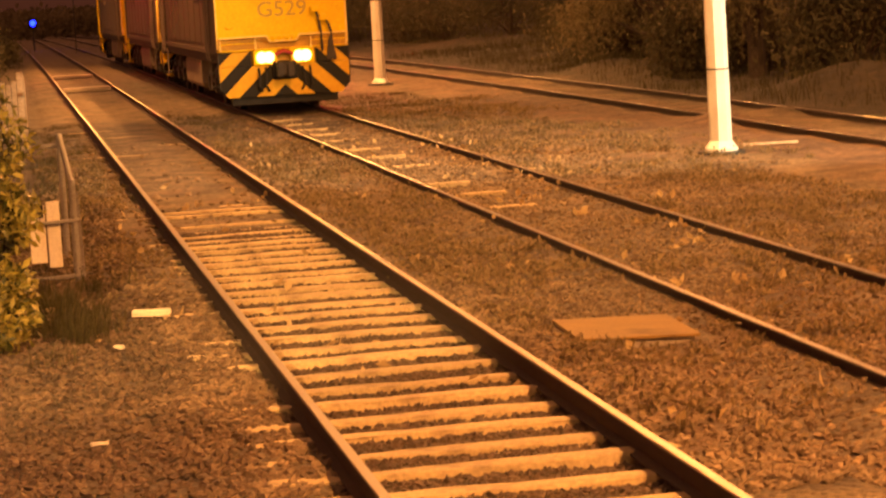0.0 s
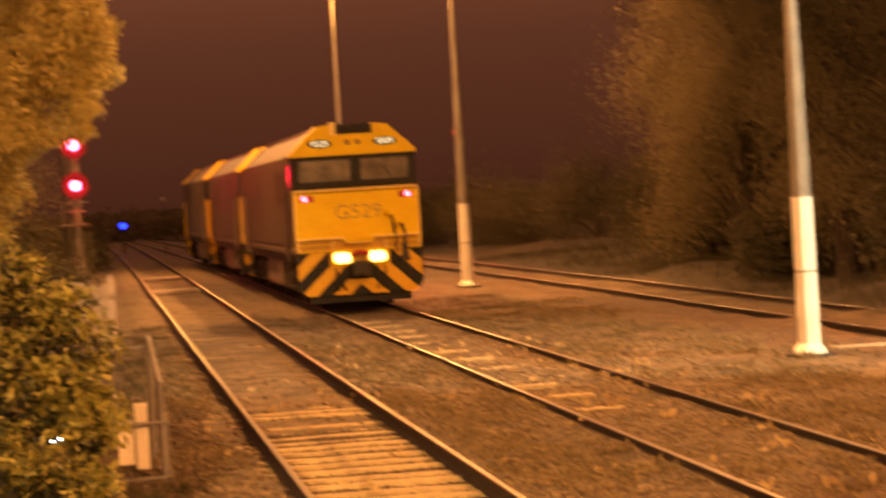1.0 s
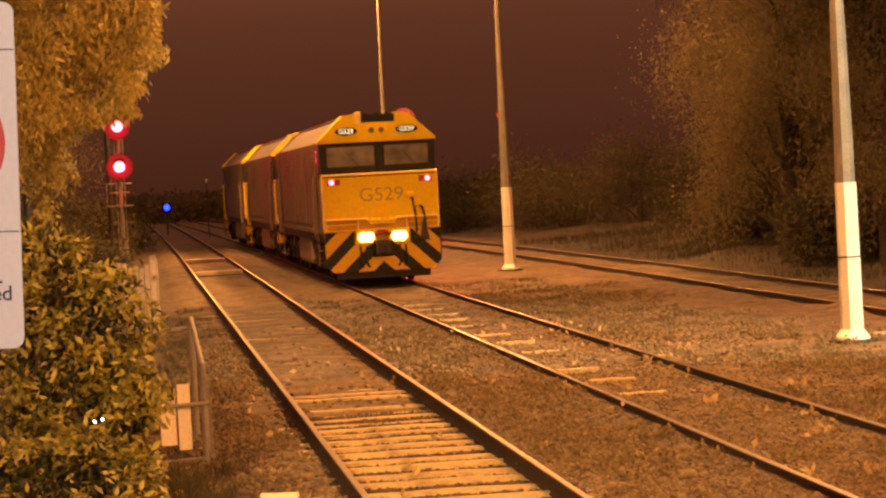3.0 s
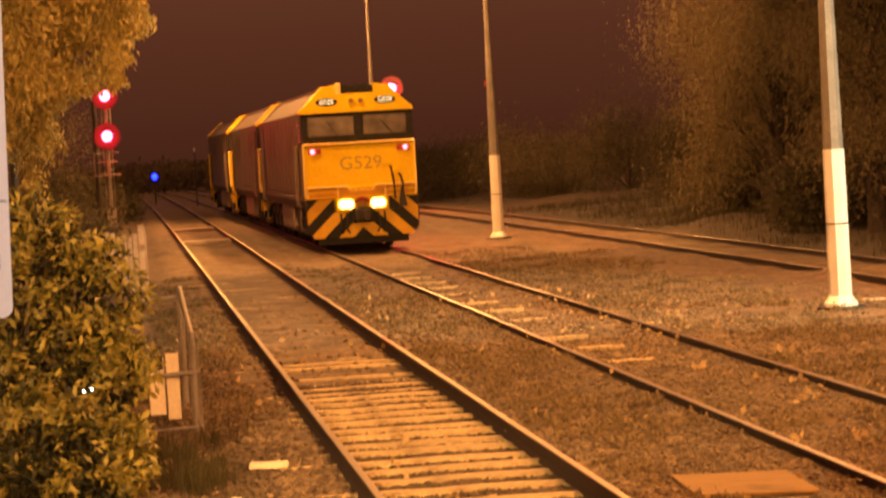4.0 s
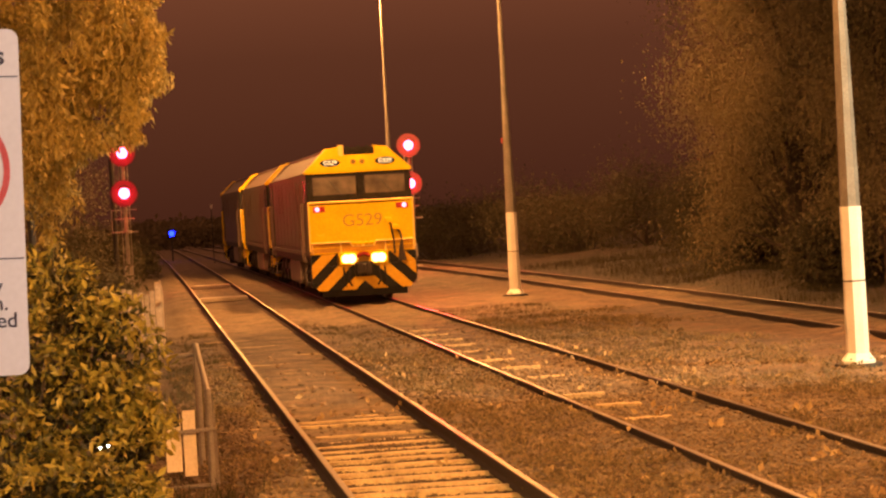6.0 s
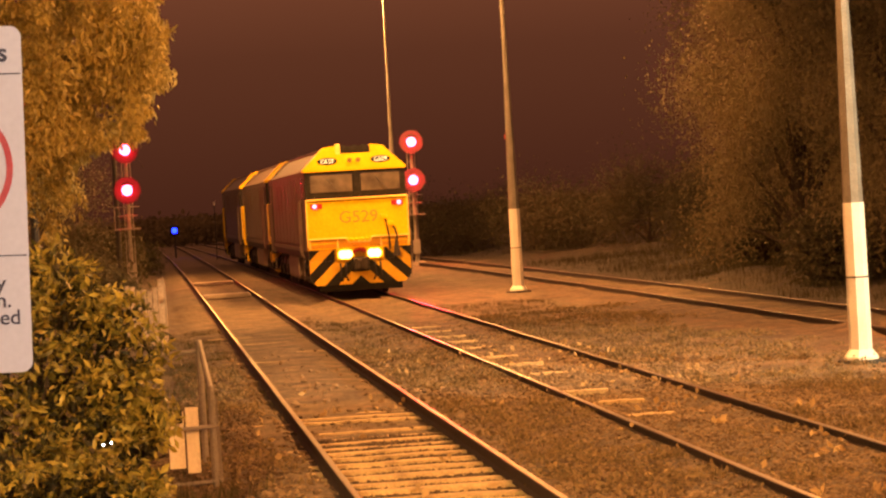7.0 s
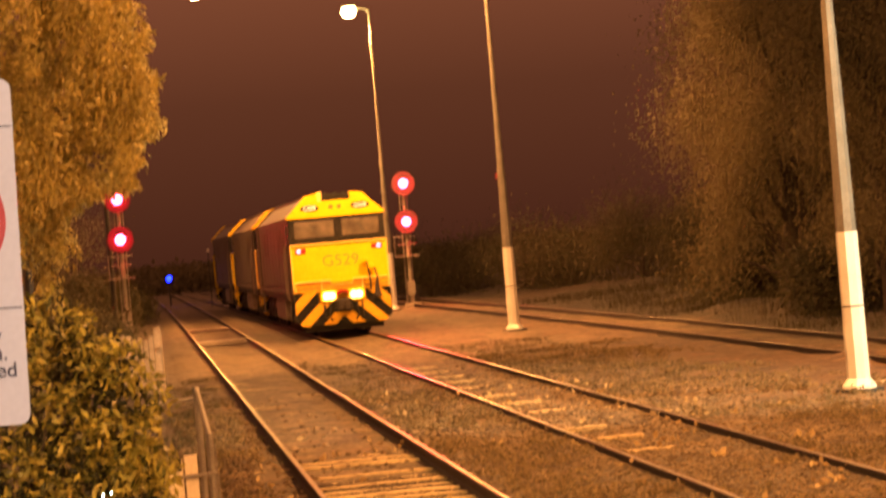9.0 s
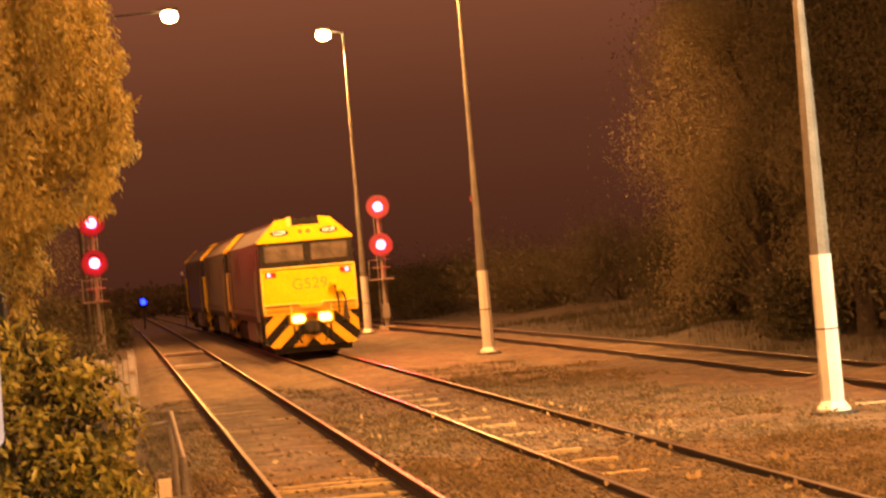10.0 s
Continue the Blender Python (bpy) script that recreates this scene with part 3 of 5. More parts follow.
def cab_end(t, y, s, lit, trim, paint):
    """A cab front at y; s = -1 faces the viewer, +1 away."""
    def o(d):
        return y + s * d

    def bx(x0, x1, d0, d1, z0, z1, bevel=0.0):
        a, b = sorted((o(d0), o(d1)))
        return boxes((x0, x1, a, b, z0, z1), bevel=bevel)
    face = Matrix.Rotation(math.pi / 2, 4, "X") if s < 0 else Matrix.Rotation(math.pi, 4, "Z") @ Matrix.Rotation(math.pi / 2, 4, "X")
    # brow, leaning back, with its number boards
    bm = bmesh.new()
    for plate in (((-1.43, 3.46), (1.43, 3.46), (1.43, 3.53), (-1.43, 3.53)), ((-0.46, 3.53), (0.46, 3.53), (0.46, 3.93), (-0.46, 3.93)), ((-1.43, 3.53), (-0.46, 3.53), (-0.46, 4.16), (-0.80, 4.12)), ((0.46, 3.53), (1.43, 3.53), (0.80, 4.12), (0.46, 4.16))):
        fr = [bm.verts.new((x, o(-0.055 * max(0.0, z - 3.53)), z)) for x, z in plate]
        bk = [bm.verts.new((x, o(-0.55), z)) for x, z in plate]
        fs = [bm.faces.new(fr), bm.faces.new(bk[::-1])]
        fs += [bm.faces.new((fr[i], bk[i], bk[(i + 1) % 4], fr[(i + 1) % 4])) for i in range(4)]
        bmesh.ops.recalc_face_normals(bm, faces=fs)
    brow = part("brow", bm, YELLOW, t, "yellow cab brow")
    # sits flush: the dark of the recess is put into its black
    part("horn_box", bx(-0.455, 0.455, -0.043, -0.9, 3.935, 4.13, 0.004), BLACK, t, "flush black block for the dark roof recess with horns")
    for x in (-0.24, 0.05, 0.3):
        part("horn", tubed([(x, o(-0.60), 4.12), (x, o(-0.25), 4.12)], [0.03, 0.06], 10), BLACK, t)
    for x in (-0.74, 0.74):
        b_ = prism(ring_of(0, 0, 1, 20), -0.5, 0.5)
        bmesh.ops.transform(b_, matrix=Matrix.LocRotScale((x, o(-0.03), 3.735), None, (0.275, 0.06, 0.10)), verts=b_.verts)
        nb = part("number_board", b_, BLACK, t, "oval black number board surround")
        part("number_glass", bx(x - 0.205, x + 0.205, -0.01, 0.006, 3.672, 3.798, 0.006), BLACK, nb, "dark number glass")
        lettering("number", "G529", 0.165, NUMBER_GLASS if lit else TANK, nb, Matrix.Translation((x, o(0.010), 3.732)) @ face, 0.003, 0.0)
    for x in (-0.12, 0.12):
        lamp = part("roof_lamp", tubed([(x, o(-0.08), 3.74), (x, o(0.02), 3.74)], [0.095, 0.095], 14), YELLOW, t, "unlit roof headlamp")
        part("lamp_glass", tubed([(x, o(0.015), 3.74), (x, o(0.024), 3.74)], [0.07, 0.065], 12), RUST_PLATE, lamp, "dull amber lamp glass")
    # windscreen band
    part("window_band", bx(-1.405, 1.405, -0.5, -0.03, 2.70, 3.455, 0.02), BLACK, t, "black windscreen surround")
    part("window_post", bx(-0.055, 0.135, -0.1, 0.0, 2.74, 3.46, 0.02), BLACK, t)
    for x0, x1 in ((-1.24, -0.08), (0.16, 1.24)):
        pane = part("windscreen", bx(x0, x1, -0.05, -0.016, 2.88, 3.36, 0.008), CAB_GLASS, t, "dusty cab windscreen")
        w_ = tubed([((x0 + x1) / 2 + 0.2, o(0.005), 2.88), ((x0 + x1) / 2 - 0.12, o(0.002), 3.26)], 0.012, 6)
        part("wiper", w_, DARK_STEEL, pane)
    # nose
    part("nose_body", bx(-1.41, 1.41, -0.08, 0.05, 1.36, 2.70, 0.01), MAROON, t, "dark red nose flank")
    nose = bx(-1.425, 1.425, 0.04, 0.12, 1.57, 2.70, 0.03)
    part("nose", nose, paint, t, "flat yellow nose panel" if paint is YELLOW else "nose panel in a dimmed colour")
    part("nose_lip", bx(-1.40, 1.40, 0.10, 0.15, 2.655, 2.70, 0.015), YELLOW, t)
    part("nose_gap", bx(-1.38, 1.38, 0.10, 0.125, 2.625, 2.645), BLACK, t)
    for sx in (-1, 1):
        mk = part("marker_lamp", bx(min(sx * 0.96, sx * 1.28), max(sx * 0.96, sx * 1.28), 0.11, 0.15, 2.44, 2.58, 0.012), RED_PLASTIC, t, "red tail lamp housing")
        part("marker_lens", tubed([(sx * 1.17, o(0.14), 2.51), (sx * 1.17, o(0.165), 2.51)], 0.062, 14), MARKER_RED if lit else RED_PLASTIC, mk, "glowing marker lens")
    if lit:
        lettering("fleet_number", "G529", 0.46, LETTER, t, Matrix.Translation((0.03, o(0.124), 2.16)) @ face @ Matrix.Diagonal((1.06, 1.0, 1, 1)), 0.002, 0.0)
    part("nose_step", tubed([(-1.22, o(0.13), 1.86), (-1.17, o(0.16), 1.80), (-1.07, o(0.16), 1.80), (-1.02, o(0.13), 1.86)], 0.012, 6), YELLOW, t)
    # ledge, rails and apron below the nose
    # the shade under the nose is put into this darker colour
    part("apron", bx(-1.40, 1.40, -0.07, 0.065, 1.00, 1.566, 0.02), MAROON if paint is MAROON else SHADED_YELLOW, t, "recessed apron below the nose, coloured as shaded")
    part("ledge", bx(-1.42, 1.42, -0.02, 0.20, 1.31, 1.34, 0.008), YELLOW, t)
    for sx in (-1, 1):
        part("ledge_rail", tubed([(sx * 1.36, o(0.27), 1.32), (sx * 1.36, o(0.27), 1.60), (sx * 0.60, o(0.27), 1.60), (sx * 0.60, o(0.27), 1.32)], 0.024, 6), PALE_YELLOW, t)
        part("ledge_rail", tubed([(sx * 1.36, o(0.27), 1.47), (sx * 0.60, o(0.27), 1.47)], 0.012, 6), YELLOW, t)
        part("corner_rail", tubed([(sx * 1.40, o(0.20), 0.50), (sx * 1.42, o(0.22), 0.9), (sx * 1.40, o(0.24), 1.28)], 0.014, 6), DARK_STEEL, t)
        for z in (0.42, 0.70, 0.98):
            part("corner_step", bx(min(sx * 1.16, sx * 1.40), max(sx * 1.16, sx * 1.40), -0.25, 0.02, z, z + 0.03), DARK_STEEL, t)
    # rim and edges carry their highlight in the pale colour
    part("nose_rim", tubed([(-0.60, o(0.27), 1.60), (-0.36, o(0.27), 1.60), (-0.29, o(0.29), 1.49), (0.29, o(0.29), 1.49), (0.36, o(0.27), 1.60), (0.60, o(0.27), 1.60)], 0.024, 6), PALE_YELLOW, t, "drooping yellow hand rail, paled as by caught light")
    for sx in ((-1, 1) if s < 0 else ()):
        part("nose_edge", tubed([(sx * 1.405, o(0.125), 1.38), (sx * 1.405, o(0.125), 2.66)], 0.022, 6), PALE_YELLOW, t)
    part("nose_edge", tubed([(-1.405, o(0.135), 2.685), (1.405, o(0.135), 2.685)], 0.024, 6), PALE_YELLOW, t)
    part("roof_box", bx(-0.50, -0.36, -0.02, -0.22, 3.90, 4.20, 0.02), PALE_YELLOW, t, "small pale box beside the horns")
    part("hose_cover", prism([(0.92, 1.02), (1.14, 1.02), (1.09, 1.30), (1.05, 1.52), (1.00, 1.52), (0.96, 1.30)], *sorted((o(0.20), o(0.30)))), BOGIE, t, "dark oily hose cover")
    part("jumper_rack", bx(-0.32, 0.32, 0.22, 0.30, 1.52, 1.60, 0.015), YELLOW, t)
    for x in (-0.22, -0.08, 0.08, 0.22):
        part("jumper_socket", tubed([(x, o(0.28), 1.56), (x, o(0.34), 1.53)], 0.045, 8), YELLOW, t)
    # headlights
    for x in (-0.40, 0.40):
        hd = part("headlight", bx(x - 0.26, x + 0.26, 0.0, 0.26, 0.98, 1.31, 0.03), YELLOW, t, "twin headlight housing")
        for dx in (-0.075, 0.075):
            part("headlight_lens", tubed([(x + dx, o(0.25), 1.15), (x + dx, o(0.285), 1.15)], [0.125, 0.118], 16), HEADLIGHT if lit else BLACK, hd, "bright headlight glass")
    # pilot and coupler
    pl = bmesh.new()
    prism([(-1.40, 0.98), (-1.40, 0.52), (-1.22, 0.32), (1.22, 0.32), (1.40, 0.52), (1.40, 0.98)], *sorted((o(-0.10), o(0.20))), bm=pl)
    part("pilot", pl, STRIPES, t, "pilot with black and yellow stripes")
    for sx in (-1, 1):
        part("pilot_wing", bx(min(sx * 0.70, sx * 1.40), max(sx * 0.70, sx * 1.40), 0.0, 0.195, 0.984, 1.29, 0.006), STRIPES, t, "striped upper corner of the pilot")
    # black box standing in for the shadow below the pilot
    part("pilot_foot", bx(-1.15, 1.15, -0.06, 0.05, 0.14, 0.33, 0.02), BLACK, t)
    part("draft_box", bx(-0.26, 0.26, -0.1, 0.28, 0.66, 1.06, 0.06), BLACK, t)
    arch = tubed([(-0.25, o(0.22), 1.04), (-0.20, o(0.23), 1.20), (0, o(0.24), 1.28), (0.20, o(0.23), 1.20), (0.25, o(0.22), 1.04)], 0.05, 6)
    part("coupler_arch", arch, RED_PLASTIC, t)
    cp = bx(-0.15, 0.13, 0.2, 0.62, 0.74, 1.02, 0.05)
    box(cp, 0.02, 0.17, *sorted((o(0.5), o(0.72))), 0.72, 1.04, bevel=0.03)
    box(cp, -0.2, -0.08, *sorted((o(0.45), o(0.66))), 0.72, 1.04, bevel=0.03)
    part("coupler", cp, BOGIE, t, "dark knuckle coupler")
    for sx in (-1, 1):
        for k, x in enumerate((0.40, 0.55)):
            part("air_hose", tubed([(sx * x, o(0.19), 0.92), (sx * x, o(0.30), 0.80), (sx * (x + 0.02), o(0.32), 0.55), (sx * (x - 0.05), o(0.27), 0.42)], 0.026, 6), BLACK, t)
    # brake and lamp staffs on the ledge
    for x, top, lean in ((0.78, 2.12, -0.06), (1.00, 1.92, -0.10)):
        part("staff", tubed([(x + 0.06, o(0.26), 1.22), (x + 0.05, o(0.27), 1.6), (x, o(0.26), top - 0.12), (x + lean, o(0.30), top)], 0.028, 6), DARK_STEEL, t)
        part("staff_cap", bx(x + lean - 0.10, x + lean + 0.08, 0.22, 0.36, top - 0.06, top + 0.08, 0.03), YELLOW, t, "yellow staff cap")
    # cab side: door, window, hand rails
    for sx in (-1, 1):
        e = sx * 1.405
        a, b = sorted((o(-2.05), o(-1.45)))
        part("cab_door", boxes((min(e, e + sx * 0.02), max(e, e + sx * 0.02), a, b, 1.38, 3.30), bevel=0.006), MAROON, t)
        a, b = sorted((o(-1.25), o(-0.45)))
        part("cab_window", boxes((min(e, e + sx * 0.022), max(e, e + sx * 0.022), a, b, 2.72, 3.32), bevel=0.008), CAB_GLASS, t)
        for d in (-1.38, -2.12):
            part("door_rail", tubed([(e + sx * 0.02, o(d), 1.1), (e + sx * 0.06, o(d), 1.2), (e + sx * 0.06, o(d), 2.6), (e + sx * 0.02, o(d), 2.7)], 0.016, 6), trim, t)
        for z in (0.5, 0.8, 1.1):
            a, b = sorted((o(-2.1), o(-1.4)))
            part("door_step", boxes((min(e - sx * 0.25, e), max(e - sx * 0.25, e), a, b, z, z + 0.03)), DARK_STEEL, t)
        a, b = sorted((o(-2.14), o(-2.08)))
        part("step_rail", boxes((min(e - sx * 0.03, e), max(e - sx * 0.03, e), a, b, 0.45, 1.25)), trim, t)


def locomotive(lit):
    t = thing("locomotive", pose(0, 0, 0), "yellow-fronted diesel locomotive with dark red sides and striped pilot" if lit else "second diesel locomotive, dark red sides and yellow cab ends", "locomotive", "train")
    part("hood", prism(side_section(1.38, 4.06), 2.3, LENGTH - 2.3), MAROON, t, "long dark red body side")
    for y0, y1, s in ((0.40, 2.3, -1), (LENGTH - 2.3, LENGTH - 0.40, 1)):
        part("cab", prism(side_section(1.40, 4.10), y0, y1), MAROON, t, "dark red cab body")
        a, b = (y0 + 0.4, y1 - 0.45) if s < 0 else (y0 + 0.45, y1 - 0.4)
        if s < 0:
            a, b = y0 + 0.02, y0 + 0.75
        for sx in (-1, 1):
            part("roof_stripe", prism([(sx * 1.42, 3.49), (sx * 0.82, 4.10), (sx * 0.81, 4.13), (sx * 1.43, 3.51)], a, b), YELLOW, t, "yellow roof shoulder")
    part("roof", boxes((-0.78, 0.78, 2.4, LENGTH - 2.4, 4.02, 4.12), bevel=0.03), ROOF, t, "sooty roof")
    for y in (5.0, 8.2, 13.2, 15.2):
        part("roof_fan", tubed([(0, y, 4.10), (0, y, 4.19)], [0.62, 0.58], 20), ROOF, t)
    part("exhaust", boxes((-0.3, 0.3, 10.2, 11.0, 4.1, 4.22), bevel=0.03), BLACK, t)
    part("frame", boxes((-1.36, 1.36, 0.3, LENGTH - 0.3, 1.05, 1.32), bevel=0.02), BOGIE, t, "dark underframe")
    part("sill", boxes((-1.415, -1.375, 0.5, LENGTH - 0.5, 1.26, 1.36), (1.375, 1.415, 0.5, LENGTH - 0.5, 1.26, 1.36)), MAROON, t)
    for sx in (-1, 1):
        e = sx * 1.38
        for k in range(8):
            y = 2.9 + k * 1.72
            a, b = min(e, e + sx * 0.018), max(e, e + sx * 0.018)
            pn = part("side_panel", boxes((a, b, y, y + 1.55, 1.46, 3.36), bevel=0.006), MAROON, t)
            if k in (0, 1, 5, 6):
                for j in range(7):
                    part("louvre", boxes((min(e, e + sx * 0.04), max(e, e + sx * 0.04), y + 0.15, y + 1.4, 2.45 + j * 0.115, 2.51 + j * 0.115)), ROOF, pn)
    # coupled ends: their dimness is put into the nose colours
    cab_end(t, 0.35, -1, lit, TANK, YELLOW if lit else SHADED_YELLOW)
    cab_end(t, LENGTH - 0.35, 1, False, TANK if lit else YELLOW, MAROON if lit else YELLOW)
    part("fuel_tank", boxes((-1.25, 1.25, 7.0, 12.0, 0.35, 1.05), bevel=0.10), TANK, t, "dusty grey fuel tank")
    for sx in (-1, 1):
        part("battery_box", boxes((min(sx * 1.05, sx * 1.33), max(sx * 1.05, sx * 1.33), 5.9, 6.8, 0.5, 1.04), bevel=0.02), TANK, t)
    for c in (3.6, LENGTH - 3.6):
        bg_ = part("bogie", boxes((-1.15, -0.98, c - 2.55, c + 2.55, 0.52, 0.86), (0.98, 1.15, c - 2.55, c + 2.55, 0.52, 0.86), (-1.14, 1.14, c - 0.5, c + 0.5, 0.5, 0.95), bevel=0.03), BOGIE, t, "three-axle bogie frame")
        for d in (-1.85, 0, 1.85):
            for sx in (-1, 1):
                part("axle_box", boxes((min(sx, sx * 1.22), max(sx, sx * 1.22), c + d - 0.18, c + d + 0.18, 0.34, 0.68), bevel=0.03), BOGIE, bg_)
        for d in (-0.92, 0.92):
            for sx in (-1, 1):
                part("spring", tubed([(sx * 1.10, c + d, 0.62), (sx * 1.10, c + d, 0.98)], 0.10, 10), BOGIE, bg_)
    ws = [wheelset(t, c + d) for c in (3.6, LENGTH - 3.6) for d in (-1.85, 0, 1.85)]
    return t, ws


LOCO_A, WHEELS_A = locomotive(True)
LOCO_B, WHEELS_B = locomotive(False)


LOCO_C = copy_thing(LOCO_B, pose(0, 0, 0))
LOCO_C["label"] = "third diesel locomotive, dark red sides and yellow cab ends"
WHEELS_C = [w for w in LOCO_C.children if w.name.startswith("wheelset")]

# ---------------------------------------------------------------- signals


def colour_light_signal(x, y, upper, lower, aimed_at, beam_power, near_power):
    """A mast with two red-lit heads; upper and lower are heights of the lenses above the rails."""
    g = float(ground_z(x, y))
    t = thing("railway_signal", pose(x, y, g), "two-headed railway signal on a steel mast showing two red lights", "railway signal", "two-headed signals")
    u, lo = upper - g, lower - g
    part("mast", tubed([(0, 0.14, 0), (0, 0.14, u + 0.5)], [0.085, 0.07], 12), POLE_GREY, t)
    part("footing", boxes((-0.32, 0.32, -0.16, 0.46, -0.3, 0.16), bevel=0.02), CONCRETE, t)
    part("relay_box", boxes((-0.16, 0.16, 0.0, 0.10, 0.5, 1.1), bevel=0.02), POLE_GREY, t)
    for z in (u, lo):
        hd = part("signal_head", tubed([(0, 0.06, z), (0, -0.10, z)], [0.14, 0.16], 20), BLACK, t, "black signal head")
        bm = bmesh.new()
        # board that catches the added red lamp and so imitates a halo
        tube(bm, [(0, -0.085, z), (0, -0.10, z)], [0.50, 0.50], 32)
        part("target", bm, CHARCOAL, hd, "round dark target board, lit red for the lens halo")
        bm = bmesh.new()
        bmesh.ops.create_uvsphere(bm, u_segments=20, v_segments=10, radius=1, matrix=Matrix.LocRotScale((0, -0.10, z), None, (0.20, 0.06, 0.20)))
        part("lens", bm, RED_LENS, hd, "glowing red lens")
        ar = [(0.235 * math.cos(a), 0.235 * math.sin(a)) for a in np.linspace(-0.3, math.pi + 0.3, 14)]
        v = [(a, -0.095, z + b) for a, b in ar] + [(a * 0.97, -0.155 + 0.05 * (1 - (b + 0.06) / 0.25), z + b) for a, b in ar]
        f = [(i, i + 1, i + 15, i + 14) for i in range(13)]
        hood = mesh_of("hood", v, f, BLACK, hd)
        sol = hood.modifiers.new("thick", "SOLIDIFY")
        sol.thickness = 0.006
        # lamp added before the lens; it reddens the board like a halo
        dl = bpy.data.lights.new("signal_light", "POINT")
        dl.energy, dl.color, dl.shadow_soft_size = near_power, (1.0, 0.004, 0.02), 0.03
        new("signal_light", dl).matrix_world = Matrix.Translation((x, y - 0.33, g + z))
        beam = bpy.data.lights.new("signal_beam", "SPOT")
        beam.energy, beam.color, beam.spot_size, beam.spot_blend, beam.shadow_soft_size = beam_power, (1.0, 0.01, 0.04), radians(11), 0.8, 0.15
        new("signal_beam", beam).matrix_world = look((x, y - 0.45, g + z), aimed_at)
    part("platform", boxes((-0.55, 0.45, -0.05, 0.62, lo - 1.48, lo - 1.43), bevel=0.008), POLE_GREY, t, "small steel maintenance platform")
    for x0 in (-0.52, 0.0):
        part("platform_post", tubed([(x0, 0.55, lo - 1.44), (x0, 0.55, lo - 0.6)], 0.02, 6), POLE_GREY, t)
    part("platform_rail", tubed([(-0.52, 0.55, lo - 0.62), (0.42, 0.55, lo - 0.62)], 0.02, 6), POLE_GREY, t)
    part("cross_bar", boxes((-0.42, 0.34, 0.06, 0.12, lo - 0.98, lo - 0.93), bevel=0.008), POLE_GREY, t)
    for s in (-1, 1):
        part("ladder_stile", tubed([(0.16 * s, 0.75, 0.05), (0.16 * s, 0.45, lo - 1.4), (0.16 * s, 0.36, u)], 0.022, 6), POLE_GREY, t)
    for k in range(14):
        z = 0.35 + k * (u - 0.5) / 14
        part("rung", tubed([(-0.16, 0.75 - 0.39 * z / u, z), (0.16, 0.75 - 0.39 * z / u, z)], 0.012, 6), POLE_GREY, t)
    return t


colour_light_signal(-0.43, 98.0, 5.13, 3.62, (2.07, 15, 0.5), 350, 85)
colour_light_signal(11.50, 109.0, 5.09, 3.48, (5.9, 48, 0.0), 5500, 120)


def dwarf_signal():
    x, y = 2.13, 168.0
    t = thing("dwarf_signal", pose(x - 1.1, y, float(ground_z(x, y))), "low signal post showing one blue light", "railway signal")
    part("post", tubed([(1.1, 0.1, 0), (1.1, 0.1, 1.7)], 0.06, 10), DARK_STEEL, t)
    hd = part("signal_head", boxes((0.80, 1.40, -0.06, 0.1, 1.45, 2.07), bevel=0.04), BLACK, t)
    bm = bmesh.new()
    bmesh.ops.create_uvsphere(bm, u_segments=16, v_segments=8, radius=1, matrix=Matrix.LocRotScale((1.1, -0.08, 1.76), None, (0.18, 0.05, 0.18)))
    part("lens", bm, BLUE_LENS, hd, "glowing blue lens")


dwarf_signal()

# ---------------------------------------------------------------- yard lamp beyond the tree


def yard_lamp(x, y, h=13.3):
    t = thing("floodlight_mast", pose(x, y, float(ground_z(x, y))), "slim dark floodlight mast with long arm and orange lamp", "light pole", "floodlight masts")
    part("shaft", tubed([(0, 0, -0.2), (0, 0, 6), (0, 0, h)], [0.11, 0.09, 0.06], 8), DARK_STEEL, t)
    part("arm", tubed([(0, 0, h - 0.05), (2.0, 0, h + 0.12), (3.9, 0, h + 0.16)], 0.035, 6), DARK_STEEL, t)
    head = part("luminaire", boxes((3.8, 4.55, -0.22, 0.22, h + 0.14, h + 0.27), bevel=0.05), DARK_STEEL, t)
    bm = bmesh.new()
    bmesh.ops.create_uvsphere(bm, u_segments=28, v_segments=16, radius=1, matrix=Matrix.LocRotScale((4.2, -0.06, h - 0.04), None, (0.33, 0.28, 0.27)))
    lens = part("lens", bm, LAMP_GLASS, head, "glowing orange lamp glass")
    lens.visible_shadow = False


yard_lamp(-0.9, 103.0)
# mast added out of sight behind the tree to carry the extra lamp
yard_lamp(-2.6, 65.0)

# ---------------------------------------------------------------- platform end and warning sign


def platform():
    bm = boxes((-8.0, 0.75, -30.0, 7.2, -0.3, 0.95), bevel=0.02)
    p_ = part("platform", bm, CONCRETE)
    tagged(p_, "concrete station platform behind the viewer", "platform", kind="structure")
    c = part("platform_coping", boxes((0.1, 0.80, -30.0, 7.25, 0.954, 1.03), bevel=0.015), CONCRETE)
    tagged(c, "pale concrete platform edge coping", "platform", kind="structure")


platform()


def platform_lamp(x, y, h):
    t = thing("platform_lamp", pose(x, y, 0.95 if y < 7 else float(ground_z(x, y))), "platform lamp post with one warm white lantern", "street lamp", "platform lamps")
    z = h - (0.95 if y < 7 else 0.0)
    part("post", tubed([(0, 0, 0), (0, 0, z)], [0.07, 0.045], 10), POLE_GREY, t)
    part("lantern", boxes((-0.25, 0.25, -0.15, 0.15, z + 0.10, z + 0.2), bevel=0.03), POLE_GREY, t)


platform_lamp(0.2, -6.0, 5.4)
platform_lamp(-4.6, 8.0, 6.4)


